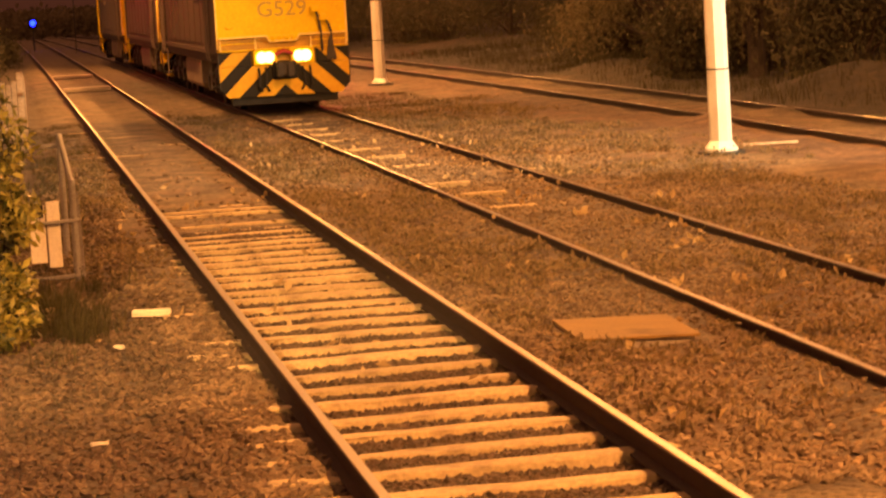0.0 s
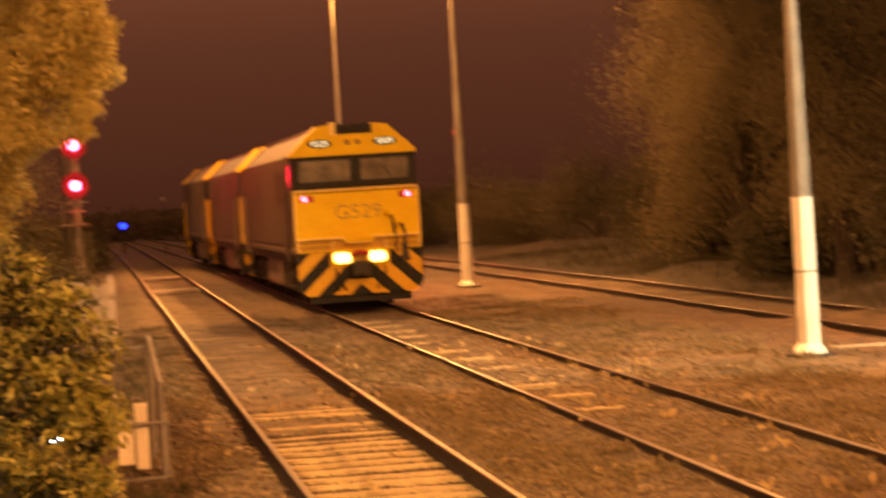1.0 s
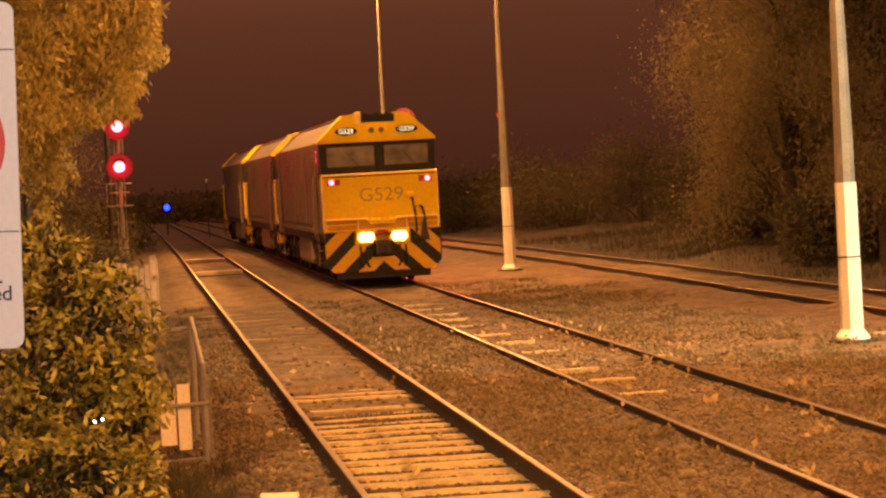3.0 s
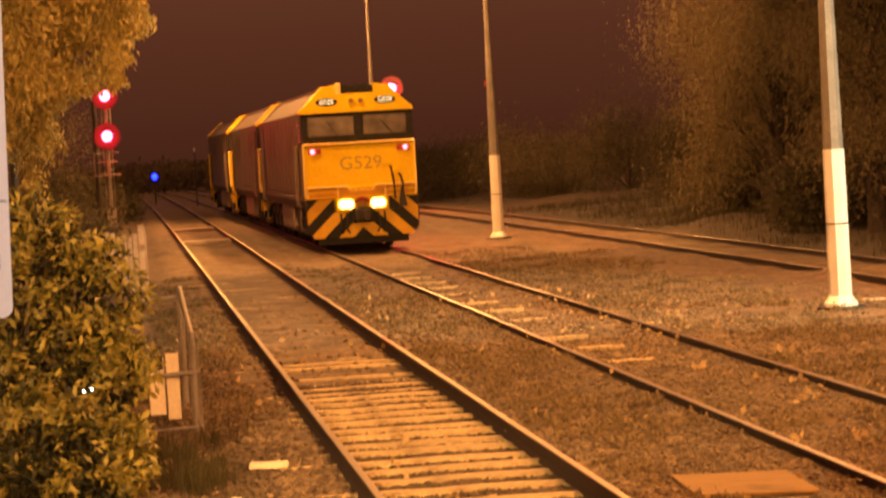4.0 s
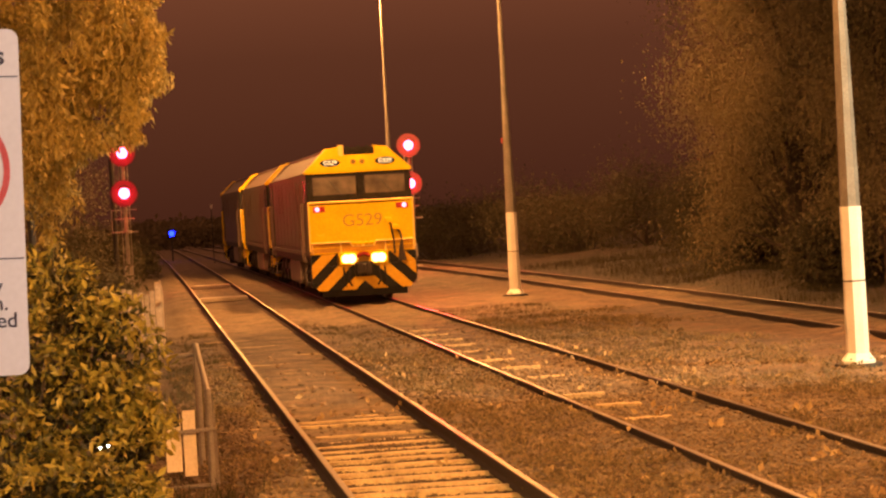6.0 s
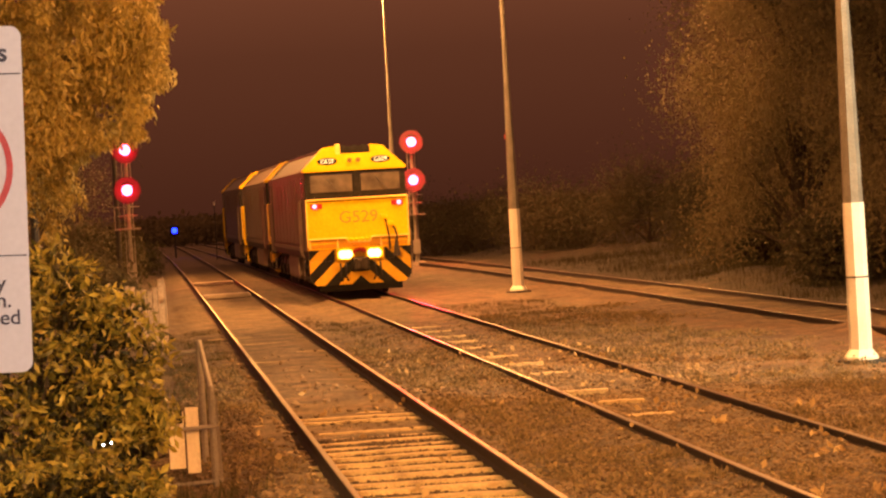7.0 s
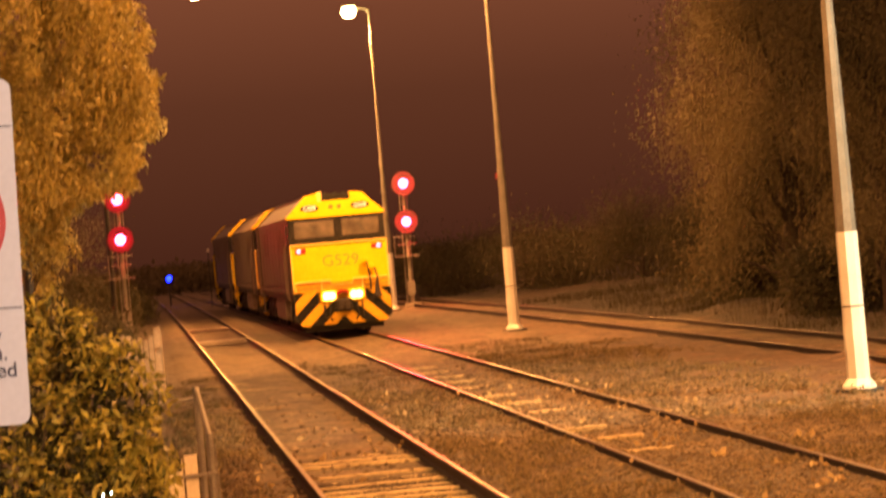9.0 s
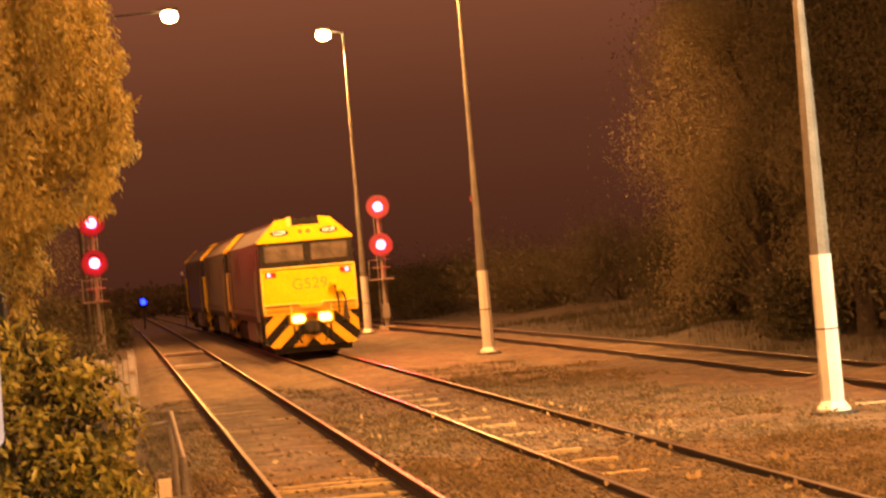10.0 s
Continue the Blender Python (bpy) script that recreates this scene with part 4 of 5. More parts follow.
def warning_sign():
    y, z0, z1, w = 6.2, 2.246, 3.062, 0.40
    t = thing("warning_sign", pose(-0.503, y, 0.95, 0, 1.35, 0), "pale grey warning sign with a red ban ring", "sign")
    a, b = z0 - 0.95, z1 - 0.95
    cr, out = 0.026, []
    for qx, qz, a0 in ((w / 2 - cr, b - cr, 0), (-w / 2 + cr, b - cr, 90), (-w / 2 + cr, a + cr, 180), (w / 2 - cr, a + cr, 270)):
        out += [(qx + cr * math.cos(radians(a0 + d)), qz + cr * math.sin(radians(a0 + d))) for d in range(0, 91, 15)]
    bm = prism(out, 0.0, 0.006)
    pl = part("panel", bm, SIGN_FACE, t, "pale grey sign panel with rounded corners")
    H = b - a
    for f in (0.1375, 0.662):
        z = b - H * f
        part("rule", boxes((-w / 2 + 0.004, w / 2 - 0.004, -0.0025, 0.0, z - 0.0014, z + 0.0014)), SIGN_INK, pl)
    cx, cz, r = w / 2 - 0.187, b - H * 0.405, 0.158
    v, f = [], []
    for k in range(48):
        c, s = math.cos(k * math.pi / 24), math.sin(k * math.pi / 24)
        v += [(cx + r * c, -0.003, cz + r * s), (cx + (r - 0.015) * c, -0.003, cz + (r - 0.015) * s), (cx + r * c, 0, cz + r * s), (cx + (r - 0.015) * c, 0, cz + (r - 0.015) * s)]
    for k in range(48):
        i, j = 4 * k, 4 * ((k + 1) % 48)
        f += [(i, j, j + 1, i + 1), (i, i + 2, j + 2, j), (i + 1, j + 1, j + 3, i + 3)]
    mesh_of("ban_ring", v, f, SIGN_RED, pl)
    bar = boxes((-r + 0.01, r - 0.01, -0.0035, -0.0005, -0.0075, 0.0075))
    bmesh.ops.transform(bar, matrix=Matrix.Translation((cx, 0, cz)) @ Matrix.Rotation(math.radians(45), 4, "Y"), verts=bar.verts)
    part("ban_bar", bar, SIGN_RED, pl)
    part("pictogram", boxes((cx - 0.09, cx + 0.122, -0.003, -0.0003, cz - 0.018, cz + 0.004), (cx - 0.09, cx + 0.085, -0.003, -0.0003, cz + 0.024, cz + 0.034), (cx - 0.09, cx + 0.05, -0.003, -0.0003, cz + 0.052, cz + 0.062), (cx - 0.09, cx + 0.075, -0.003, -0.0003, cz - 0.052, cz - 0.020)), SIGN_INK, pl, "dark bars inside the ring")
    face = Matrix.Rotation(math.pi / 2, 4, "X")

    def line(text, size, right, z, bold):
        ob = lettering("lettering", text, size, SIGN_INK, pl, Matrix.Identity(4), 0.001, bold)
        xs = [q.co.x for q in ob.data.vertices]
        ob.matrix_basis = Matrix.Translation((right - max(xs), -0.002, z)) @ face
    line("access", 0.062, w / 2 - 0.034, b - H * 0.078, 0.0012)
    line("safety", 0.050, w / 2 - 0.055, b - H * 0.742, 0.0004)
    line("worn.", 0.050, w / 2 - 0.046, b - H * 0.792, 0.0004)
    line("authorised", 0.050, w / 2 - 0.026, b - H * 0.842, 0.0004)
    part("post", tubed([(-0.05, 0.035, 0), (-0.05, 0.035, b + 0.1)], 0.03, 10), POLE_GREY, t)
    for z in (a + 0.12, b - 0.12):
        part("clamp", boxes((-0.1, 0.0, 0.006, 0.07, z - 0.015, z + 0.015)), POLE_GREY, t)


warning_sign()

# ---------------------------------------------------------------- bush, trees, grass


def blob_points(rng, n, centre, radius, shell=0.55):
    d = rng.normal(size=(n, 3))
    d /= np.linalg.norm(d, axis=1)[:, None]
    r = rng.uniform(shell, 1.0, n) ** 0.6
    return np.asarray(centre) + d * r[:, None] * np.asarray(radius)


def bush():
    rng = np.random.default_rng(11)
    t = thing("bush", pose(-1.2, 24.0, float(ground_z(-1.2, 24))), "dense leafy shrub with glossy yellow-green leaves", "bush")
    off = np.array((-1.2, 24.0, float(ground_z(-1.2, 24))))
    bm = bmesh.new()
    for k in range(16):
        a, r = rng.uniform(0, 6.28), rng.uniform(0.4, 1.25)
        tube(bm, [(0.1 * math.cos(a), 0.1 * math.sin(a), 0), (r * 0.5 * math.cos(a), r * 0.5 * math.sin(a), 0.9), (r * math.cos(a), r * math.sin(a), rng.uniform(1.5, 2.2))], [0.035, 0.022, 0.006], 6)
    part("stem", bm, BARK, t)
    pts, inner = [], []
    # overlapping clumps of foliage: (x, y, z, rx, ry, rz, leaves)
    for x, y, z, a, b, c, n in ((-0.75, 23.3, 1.45, 0.62, 0.6, 0.85, 2600), (-0.20, 23.2, 1.35, 0.42, 0.5, 0.75, 2000), (-0.55, 23.0, 0.55, 0.62, 0.6, 0.72, 2600), (-0.02, 22.9, 0.45, 0.34, 0.45, 0.60, 1500), (-1.5, 24.0, 1.3, 0.8, 0.9, 1.0, 2400), (-0.62, 22.5, 0.05, 0.55, 0.5, 0.42, 1800), (0.12, 23.4, 1.02, 0.25, 0.3, 0.36, 800), (-1.4, 23.2, 0.5, 0.8, 0.7, 0.8, 1800), (-1.15, 22.4, 0.2, 0.7, 0.6, 0.6, 1400), (-0.95, 23.6, 2.1, 0.5, 0.5, 0.35, 900), (-0.40, 21.6, 0.20, 0.48, 0.5, 0.42, 1700), (-0.12, 21.3, 0.05, 0.26, 0.35, 0.30, 800), (-0.9, 21.5, 0.15, 0.5, 0.5, 0.45, 1300), (-0.35, 20.9, -0.02, 0.34, 0.3, 0.22, 700)):
        # sprays of leaves about twig ends, with gaps between them
        n = int(n * 0.62)
        sub = blob_points(rng, max(8, n // 24), (x, y, z), (a * 1.1, b * 1.1, c * 1.1), 0.6)
        # filling leaves that paint the shaded inside dark behind the sprays
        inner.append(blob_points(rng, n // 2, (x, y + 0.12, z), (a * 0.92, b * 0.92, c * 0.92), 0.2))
        twig = rng.normal(size=sub.shape) * (0.075, 0.075, 0.05)
        pick = rng.integers(0, len(sub), n)
        pts.append(sub[pick] + twig[pick] * rng.uniform(-1.3, 1.3, (n, 1)) + rng.normal(size=(n, 3)) * 0.036)

    def trimmed(q, back):
        far = 23.0 / q[:, 1]
        zz = 2.59 + (q[:, 2] - 2.59) * far + rng.normal(size=len(q)) * 0.05
        lim = np.interp(zz, (-0.5, -0.13, 0.25, 0.6, 0.86, 0.99, 1.23, 1.38, 1.73, 2.08, 2.25, 2.4), (-0.08, 0.15, 0.12, 0.08, 0.26, 0.08, 0.02, 0.20, 0.07, -0.08, -0.45, -0.8))
        return q[(q[:, 0] * far < lim - back + rng.normal(size=len(q)) * 0.03) & (q[:, 2] > -0.14)] - off
    leaf_cloud("inner_leaves", trimmed(np.concatenate(inner), 0.16), 0.10, INNER_SHADE_LEAF, t, 0.3, 4, 0.42)
    pts = trimmed(np.concatenate(pts), 0.0)
    ob = leaf_cloud("leaves", pts, 0.102, BUSH_LEAF, t, 0.12, 3, 0.42)
    return ob


bush()


def hanging_tree():
    rng = np.random.default_rng(21)
    o = np.array((-3.4, 38.0, float(ground_z(-3.4, 38))))
    t = thing("tree", pose(*o), "large tree with pale drooping foliage lit from the platform", "tree")
    bm = bmesh.new()
    tube(bm, [(0, 0, -0.1), (0.05, 0, 1.6), (0.2, 0.1, 3.4), (0.3, 0, 6.0), (0.2, 0.1, 9.0)], [0.30, 0.24, 0.19, 0.13, 0.05], 10)
    tips = []
    for k in range(26):
        a, z = rng.uniform(0, 6.28), rng.uniform(3.2, 8.5)
        r = rng.uniform(1.4, 3.3)
        tip = (0.2 + r * math.cos(a), r * math.sin(a), z + rng.uniform(0.3, 1.3))
        tube(bm, [(0.2, 0.05, z - 0.7), (0.2 + r * 0.5 * math.cos(a), r * 0.5 * math.sin(a), z + 0.5), tip], [0.07, 0.04, 0.012], 6)
        tips.append(tip)
    part("trunk", bm, BARK, t)
    strands = []
    # hanging sprays over the whole crown; the crown's near side leans over the fence
    n = 980
    az = rng.uniform(0, 2 * math.pi, n)
    rad = 4.35 * np.sqrt(rng.uniform(0.25, 1.0, n))
    top = rng.uniform(3.2, 10.2, n)
    rad *= np.clip(1.15 - ((top - 6.6) / 5.6) ** 2, 0.35, 1)
    lob = 1 + 0.10 * np.sin(top * 2.3 + az * 2) + 0.06 * np.sin(top * 5.1 - az)
    for k in range(n):
        base = np.array((0.1 + rad[k] * lob[k] * math.cos(az[k]), rad[k] * lob[k] * math.sin(az[k]), top[k]))
        ln = rng.uniform(0.5, 1.5) * (1.0 if top[k] > 4 else 0.7)
        m = int(170 * ln) + 60
        s = rng.uniform(0, 1, m)
        drift = rng.normal(size=2) * 0.22
        q = base + np.stack([drift[0] * s + rng.normal(size=m) * 0.125 * (1.2 - s * 0.7), drift[1] * s + rng.normal(size=m) * 0.125, -ln * s + rng.normal(size=m) * 0.05], 1)
        strands.append(q)
    q = np.concatenate(strands)
    # the side over the line is cut back in lobes, most of all below the signal's height
    far = 38.0 / (q[:, 1] + o[1])
    zz = 2.59 + (q[:, 2] + o[2] - 2.59) * far + rng.normal(size=len(q)) * 0.04
    lim = np.interp(zz, (2.1, 2.6, 2.75, 3.05, 3.25, 3.55, 3.68, 3.79, 3.95, 4.1, 4.35, 4.48, 4.63, 4.85, 5.1, 5.33, 5.55, 5.95, 6.5, 9.0), (-0.97, -1.03, -0.80, -0.84, -1.0, -0.70, -0.32, 0.15, -0.03, 0.22, 0.14, 0.44, 0.64, 0.45, 0.48, 0.58, 0.36, 0.50, 0.32, 0.1))
    q = q[(q[:, 0] + o[0]) * far < lim + rng.normal(size=len(q)) * 0.05]
    leaf_cloud("crown", q, 0.115, TREE_LEAF, t, 0.75, 5, 0.34)


hanging_tree()


def gum_tree(x, y, h, r, seed, leaves=22000):
    rng = np.random.default_rng(seed)
    z0 = float(ground_z(x, y))
    t = thing("tree", pose(x, y, z0), "tall dark gum tree at the edge of the yard", "tree", "gum trees beyond the siding")
    bm = bmesh.new()
    lean = rng.uniform(-0.6, 0.6, 2)
    tube(bm, [(0, 0, -0.2), (lean[0] * 0.3, 0, h * 0.3), (lean[0] * 0.8, lean[1] * 0.5, h * 0.6), (lean[0], lean[1], h * 0.92)], [0.22, 0.17, 0.11, 0.03], 9)
    cl = []
    for k in range(30):
        a, z = rng.uniform(0, 6.28), rng.uniform(0.05, 0.92) * h
        rr = r * rng.uniform(0.45, 1.0) * math.sin(math.pi * min(0.93, 0.25 + 0.72 * z / h))
        tip = (lean[0] * z / h + rr * math.cos(a), lean[1] * z / h + rr * math.sin(a), z + rng.uniform(0.2, 1.2))
        tube(bm, [(lean[0] * z / h * 0.8, 0, max(0.5, z - 1.2)), (0.5 * tip[0], 0.5 * tip[1], z), tip], [0.09, 0.05, 0.015], 6)
        cl.append(tip)
    part("trunk", bm, BARK, t)
    cl = np.array(cl)
    per = leaves // len(cl)
    q = np.concatenate([c + rng.normal(size=(per, 3)) * (r * 0.24, r * 0.24, r * 0.22) for c in cl])
    q[:, 2] = np.maximum(q[:, 2], 0.25)
    leaf_cloud("crown", q, 0.115, GUM_LEAF, t, 0.5, seed + 1, 0.42)


for row in ((17.0, 66.5, 11.5, 2.4, 31), (18.6, 71.0, 13.0, 2.8, 32), (17.0, 57.5, 9.5, 2.0, 33), (22.0, 80.0, 13.5, 3.4, 34), (20.0, 62.0, 12.0, 2.8, 35), (21.5, 86.0, 12.0, 3.0, 36), (26.0, 90.0, 14.0, 4.0, 37), (27.0, 101.0, 13.5, 3.4, 38), (26.0, 72.0, 13.0, 3.6, 40), (-4.6, 112.0, 8.0, 3.0, 44)):
    gum_tree(*row, leaves=48000 if 15 < row[0] < 21 else 22000)


def shrub(x, y, w, h, seed, label="low dark shrub at the foot of the trees", group="shrubs beyond the siding"):
    rng = np.random.default_rng(seed)
    t = thing("shrub", pose(x, y, float(ground_z(x, y))), label, "shrub", group)
    bm = bmesh.new()
    sub_ = []
    for k in range(11):
        a, r = rng.uniform(0, 6.28), w * rng.uniform(0.2, 0.95)
        tip = (r * math.cos(a), r * math.sin(a), h * rng.uniform(0.25, 0.95) * (1.1 - 0.5 * r / w))
        tube(bm, [(0, 0, -0.05), (tip[0] * 0.4, tip[1] * 0.4, tip[2] * 0.6), tip], [0.05, 0.03, 0.008], 5)
        sub_.append(tip)
    part("stem", bm, BARK, t)
    sub_ = np.array(sub_)
    q = np.concatenate([p_ + rng.normal(size=(900, 3)) * (w * 0.25, w * 0.25, h * 0.2) for p_ in sub_])
    q[:, 2] = np.maximum(q[:, 2], 0.05)
    leaf_cloud("leaves", q, 0.135, DARK_LEAF, t, 0.3, seed + 1, 0.45)


for k, (x, y, w, h) in enumerate(((16.9, 61.5, 1.3, 2.0), (18.0, 74.0, 1.8, 2.4), (19.8, 90.0, 2.2, 2.6), (20.5, 104.0, 2.6, 3.0), (17.6, 52.0, 1.5, 2.4), (18.3, 47.5, 1.5, 2.6), (16.5, 130.0, 2.6, 3.0), (20.4, 55.0, 2.0, 4.0), (14.3, 126.0, 2.6, 2.8), (17.6, 116.0, 2.6, 3.0), (18.8, 110.0, 2.4, 2.7), (12.9, 140.0, 3.0, 3.2), (21.5, 97.0, 2.4, 3.0))):
    shrub(x, y, w, h, 300 + 3 * k)


for k, (x, y, w, h) in enumerate(((-1.3, 65.0, 0.9, 1.3), (-1.7, 71.0, 1.2, 1.6), (-1.5, 79.0, 1.1, 1.4), (-2.4, 87.0, 1.5, 2.0), (-2.0, 106.0, 1.6, 2.2), (-0.8, 124.0, 1.4, 1.6))):
    shrub(x, y, w, h, 360 + 3 * k, "low dark shrub beside the main line", "shrubs beside the main line")


def far_woods():
    rng = np.random.default_rng(61)
    q = []
    for k in range(230):
        x, y = rng.uniform(-60, 90), rng.uniform(225, 262)
        hh = rng.uniform(1.2, 2.6)
        q.append(np.array((x, y, 0)) + np.stack([rng.normal(size=260) * 2.2, rng.normal(size=260) * 1.6, rng.uniform(0, 1, 260) ** 0.8 * hh], 1))
    ob = leaf_cloud("far_woods", np.concatenate(q), 0.6, GUM_LEAF, None, 0.4, 62, 0.55)
    tagged(ob, "dark wood closing the far end of the line", "woods", kind="stuff")


far_woods()


def grass(name, label, spots, seed, size, material=GRASS):
    rng = np.random.default_rng(seed)
    v, f = [], []
    for x, y, r, n, h in spots:
        for k in range(n):
            a, d = rng.uniform(0, 6.28), r * math.sqrt(rng.uniform())
            px_, py_ = x + d * math.cos(a), y + d * math.sin(a)
            z = float(ground_z(px_, py_)) - 0.01
            b, hh, w = rng.uniform(0, 6.28), h * rng.uniform(0.5, 1.2), size * rng.uniform(0.6, 1.2)
            bend = hh * rng.uniform(0.1, 0.6)
            c = rng.uniform(0, 6.28)
            i = len(v)
            dx, dy = math.cos(b) * w, math.sin(b) * w
            ex, ey = math.cos(c) * bend, math.sin(c) * bend
            v += [(px_ - dx, py_ - dy, z), (px_ + dx, py_ + dy, z), (px_ + ex * 0.4 + dx * 0.6, py_ + ey * 0.4 + dy * 0.6, z + hh * 0.6), (px_ + ex * 0.4 - dx * 0.6, py_ + ey * 0.4 - dy * 0.6, z + hh * 0.6), (px_ + ex, py_ + ey, z + hh)]
            f += [(i, i + 1, i + 2, i + 3), (i + 3, i + 2, i + 4)]
    ob = mesh_of(name, v, f, material)
    return tagged(ob, label, "grass", kind="stuff")


rp = np.random.default_rng(70)
grass("grass", "tufts of dark green weedy grass below the shrub", [(rp.normal(0.42, 0.20), rp.normal(22.9, 1.0), rp.uniform(0.05, 0.26), 40, rp.uniform(0.06, 0.30)) for k in range(64)] + [(rp.uniform(0.3, 0.8), rp.uniform(26, 48), rp.uniform(0.05, 0.2), 30, rp.uniform(0.08, 0.22)) for k in range(50)], 71, 0.0045, DARK_GRASS)
rs = np.random.default_rng(72)
grass("bank_grass", "rough dark grass on the bank beyond the siding", [(rs.uniform(15.2, 25), rs.uniform(45, 100), rs.uniform(0.8, 1.8), 80, rs.uniform(0.15, 0.40)) for k in range(260)], 73, 0.010, BANK_GRASS)
grass("weeds", "thin low weeds between the tracks", [(rs.uniform(3.8, 5.2), rs.uniform(15, 48), rs.uniform(0.1, 0.4), 16, 0.07) for k in range(120)] + [(rs.uniform(7.2, 9.4), rs.uniform(22, 60), rs.uniform(0.1, 0.5), 16, 0.08) for k in range(120)] + [(rs.uniform(7.2, 10.0), rs.uniform(40, 66), rs.uniform(0.2, 0.7), 40, 0.09) for k in range(150)] + [(rs.uniform(3.7, 5.0), rs.uniform(40, 62), rs.uniform(0.1, 0.4), 30, 0.08) for k in range(80)] + [(rs.uniform(0.5, 1.5), rs.uniform(34, 60), rs.uniform(0.1, 0.4), 24, 0.10) for k in range(90)], 74, 0.007)

# ---------------------------------------------------------------- fence beside the line


def near_fence():
    t = thing("ramp_fence", pose(0.55, 26.8, float(ground_z(0.55, 26.8))), "grey steel ramp railing with sloping hand rail and pale boards", "fence")
    part("post", tubed([(0.05, -0.4, 0), (0.05, -0.4, 1.02)], 0.035, 8), POLE_GREY, t)
    part("post", tubed([(0.0, 1.6, 0), (0.0, 1.6, 1.40)], 0.035, 8), POLE_GREY, t)
    part("hand_rail", tubed([(0.05, -0.4, 1.0), (0.0, 1.6, 1.38)], 0.03, 8), POLE_GREY, t)
    part("cross_rail", tubed([(0.10, -0.42, 0.62), (-0.35, -0.42, 0.60)], 0.022, 6), POLE_GREY, t)
    part("cross_rail", tubed([(0.12, -0.42, 0.06), (-0.45, -0.42, 0.04)], 0.022, 6), POLE_GREY, t)
    part("cross_rail", tubed([(0.0, 1.6, 1.28), (-0.6, 1.6, 1.26)], 0.022, 6), POLE_GREY, t)
    for k in range(4):
        part("mesh_bar", tubed([(0.08 + 0.015 * k, -0.42 + 0.02 * k, 0.05), (0.06 + 0.015 * k, -0.42 + 0.02 * k, 0.9)], 0.006, 5), POLE_GREY, t)
    part("board", boxes((-0.22, -0.09, -0.36, -0.33, 0.15, 0.82), bevel=0.006), BOARD, t, "pale upright board")
    part("board", boxes((-0.62, -0.24, -0.30, -0.26, 0.52, 0.78), bevel=0.006), BOARD, t, "pale board with a dark notch")
    part("board", boxes((-0.40, -0.24, -0.33, -0.30, 0.20, 0.55), bevel=0.006), BOARD, t, "pale board")
    part("notch", boxes((-0.32, -0.25, -0.345, -0.33, 0.66, 0.80), bevel=0.004), BLACK, t)


near_fence()


def paling_fence():
    t = thing("paling_fence", pose(0.36, 55.6, float(ground_z(0.36, 55.6))), "old grey timber paling fence along the line", "fence")
    rng = random.Random(9)
    for k in range(5):
        part("post", boxes((-0.05, 0.05, k * 1.7, k * 1.7 + 0.09, -0.1, 1.28)), PALING, t)
    for z in (0.3, 0.95):
        part("fence_rail", boxes((0.02, 0.06, -0.2, 7.2, z, z + 0.08)), PALING, t)
    base = boxes((0.065, 0.085, 0, 0.10, -0.05, 1.3), bevel=0.004)
    first = part("paling", base, PALING, t)
    for k in range(1, 46):
        ob = new("paling", first.data)
        ob.parent = t
        ob.matrix_basis = pose(rng.uniform(-0.008, 0.008), k * 0.155, rng.uniform(-0.07, 0.04), rng.uniform(-1.5, 1.5), 0, rng.uniform(-2, 2))
    # return leg, face on to the line's end
    for k in range(8):
        ob = new("paling", first.data)
        ob.parent = t
        ob.matrix_basis = pose(0.02 - k * 0.118, -0.1, rng.uniform(-0.12, 0.05), 0, rng.uniform(-2, 2), 90)


paling_fence()

# ---------------------------------------------------------------- small things on the ground


def steel_plate():
    z = float(ground_z(4.53, 19.4))
    bm = boxes((-0.455, 0.455, -0.62, 0.62, 0.0, 0.022), bevel=0.006)
    ob = part("steel_plate", bm, RUST_PLATE)
    ob.matrix_world = pose(4.515, 19.14, z + 0.078, -0.3, 1.2, -3.0)
    tagged(ob, "rusty brown flat steel cover plate on the stones", "plate")
    part("plate_frame", boxes((-0.42, 0.42, 0.50, 0.58, -0.12, 0.0), (-0.42, 0.42, -0.58, -0.50, -0.12, 0.0), (-0.42, -0.36, -0.50, 0.50, -0.12, 0.0)), CONCRETE, ob)


steel_plate()


def offcut(x, y, w, d, h, turn, label, material):
    bm = boxes((-w / 2, w / 2, -d / 2, d / 2, 0, h), bevel=min(h, d) * 0.25)
    r = random.Random(int(x * 100))
    bmesh.ops.subdivide_edges(bm, edges=list(bm.edges), cuts=1)
    for v in bm.verts:
        v.co += Vector((r.uniform(-1, 1), r.uniform(-1, 1), r.uniform(-1, 1))) * h * 0.2
    ob = part("timber_offcut", bm, material)
    ob.matrix_world = pose(x, y, float(ground_z(x, y)) + 0.02, 0, 0, turn)
    return tagged(ob, label, "timber")


offcut(1.13, 22.75, 0.33, 0.11, 0.05, -8, "pale broken timber offcut lying on the ballast", BOARD)
offcut(0.43, 16.35, 0.11, 0.05, 0.03, 4, "small pale wood scrap on the ballast", BOARD)
offcut(11.35, 37.9, 0.85, 0.07, 0.03, -4, "long grey plank lying beside the lamp pole", PALING)
offcut(12.9, 36.6, 0.30, 0.16, 0.08, 20, "pale stone block on the trodden dirt", CONCRETE)
offcut(0.76, 20.9, 0.08, 0.05, 0.03, -40, "small pale wood scrap on the ballast", BOARD)

# level boards across the main line
for yb, w_ in ((83.5, 1.3), (99.0, 1.0)):
    cb = part("crossing_board", boxes((1.86, 3.34, yb - w_ / 2, yb + w_ / 2, -0.14, -0.02), bevel=0.02), CONCRETE)
    tagged(cb, "pale worn crossing panel between the rails", "crossing", kind="structure")

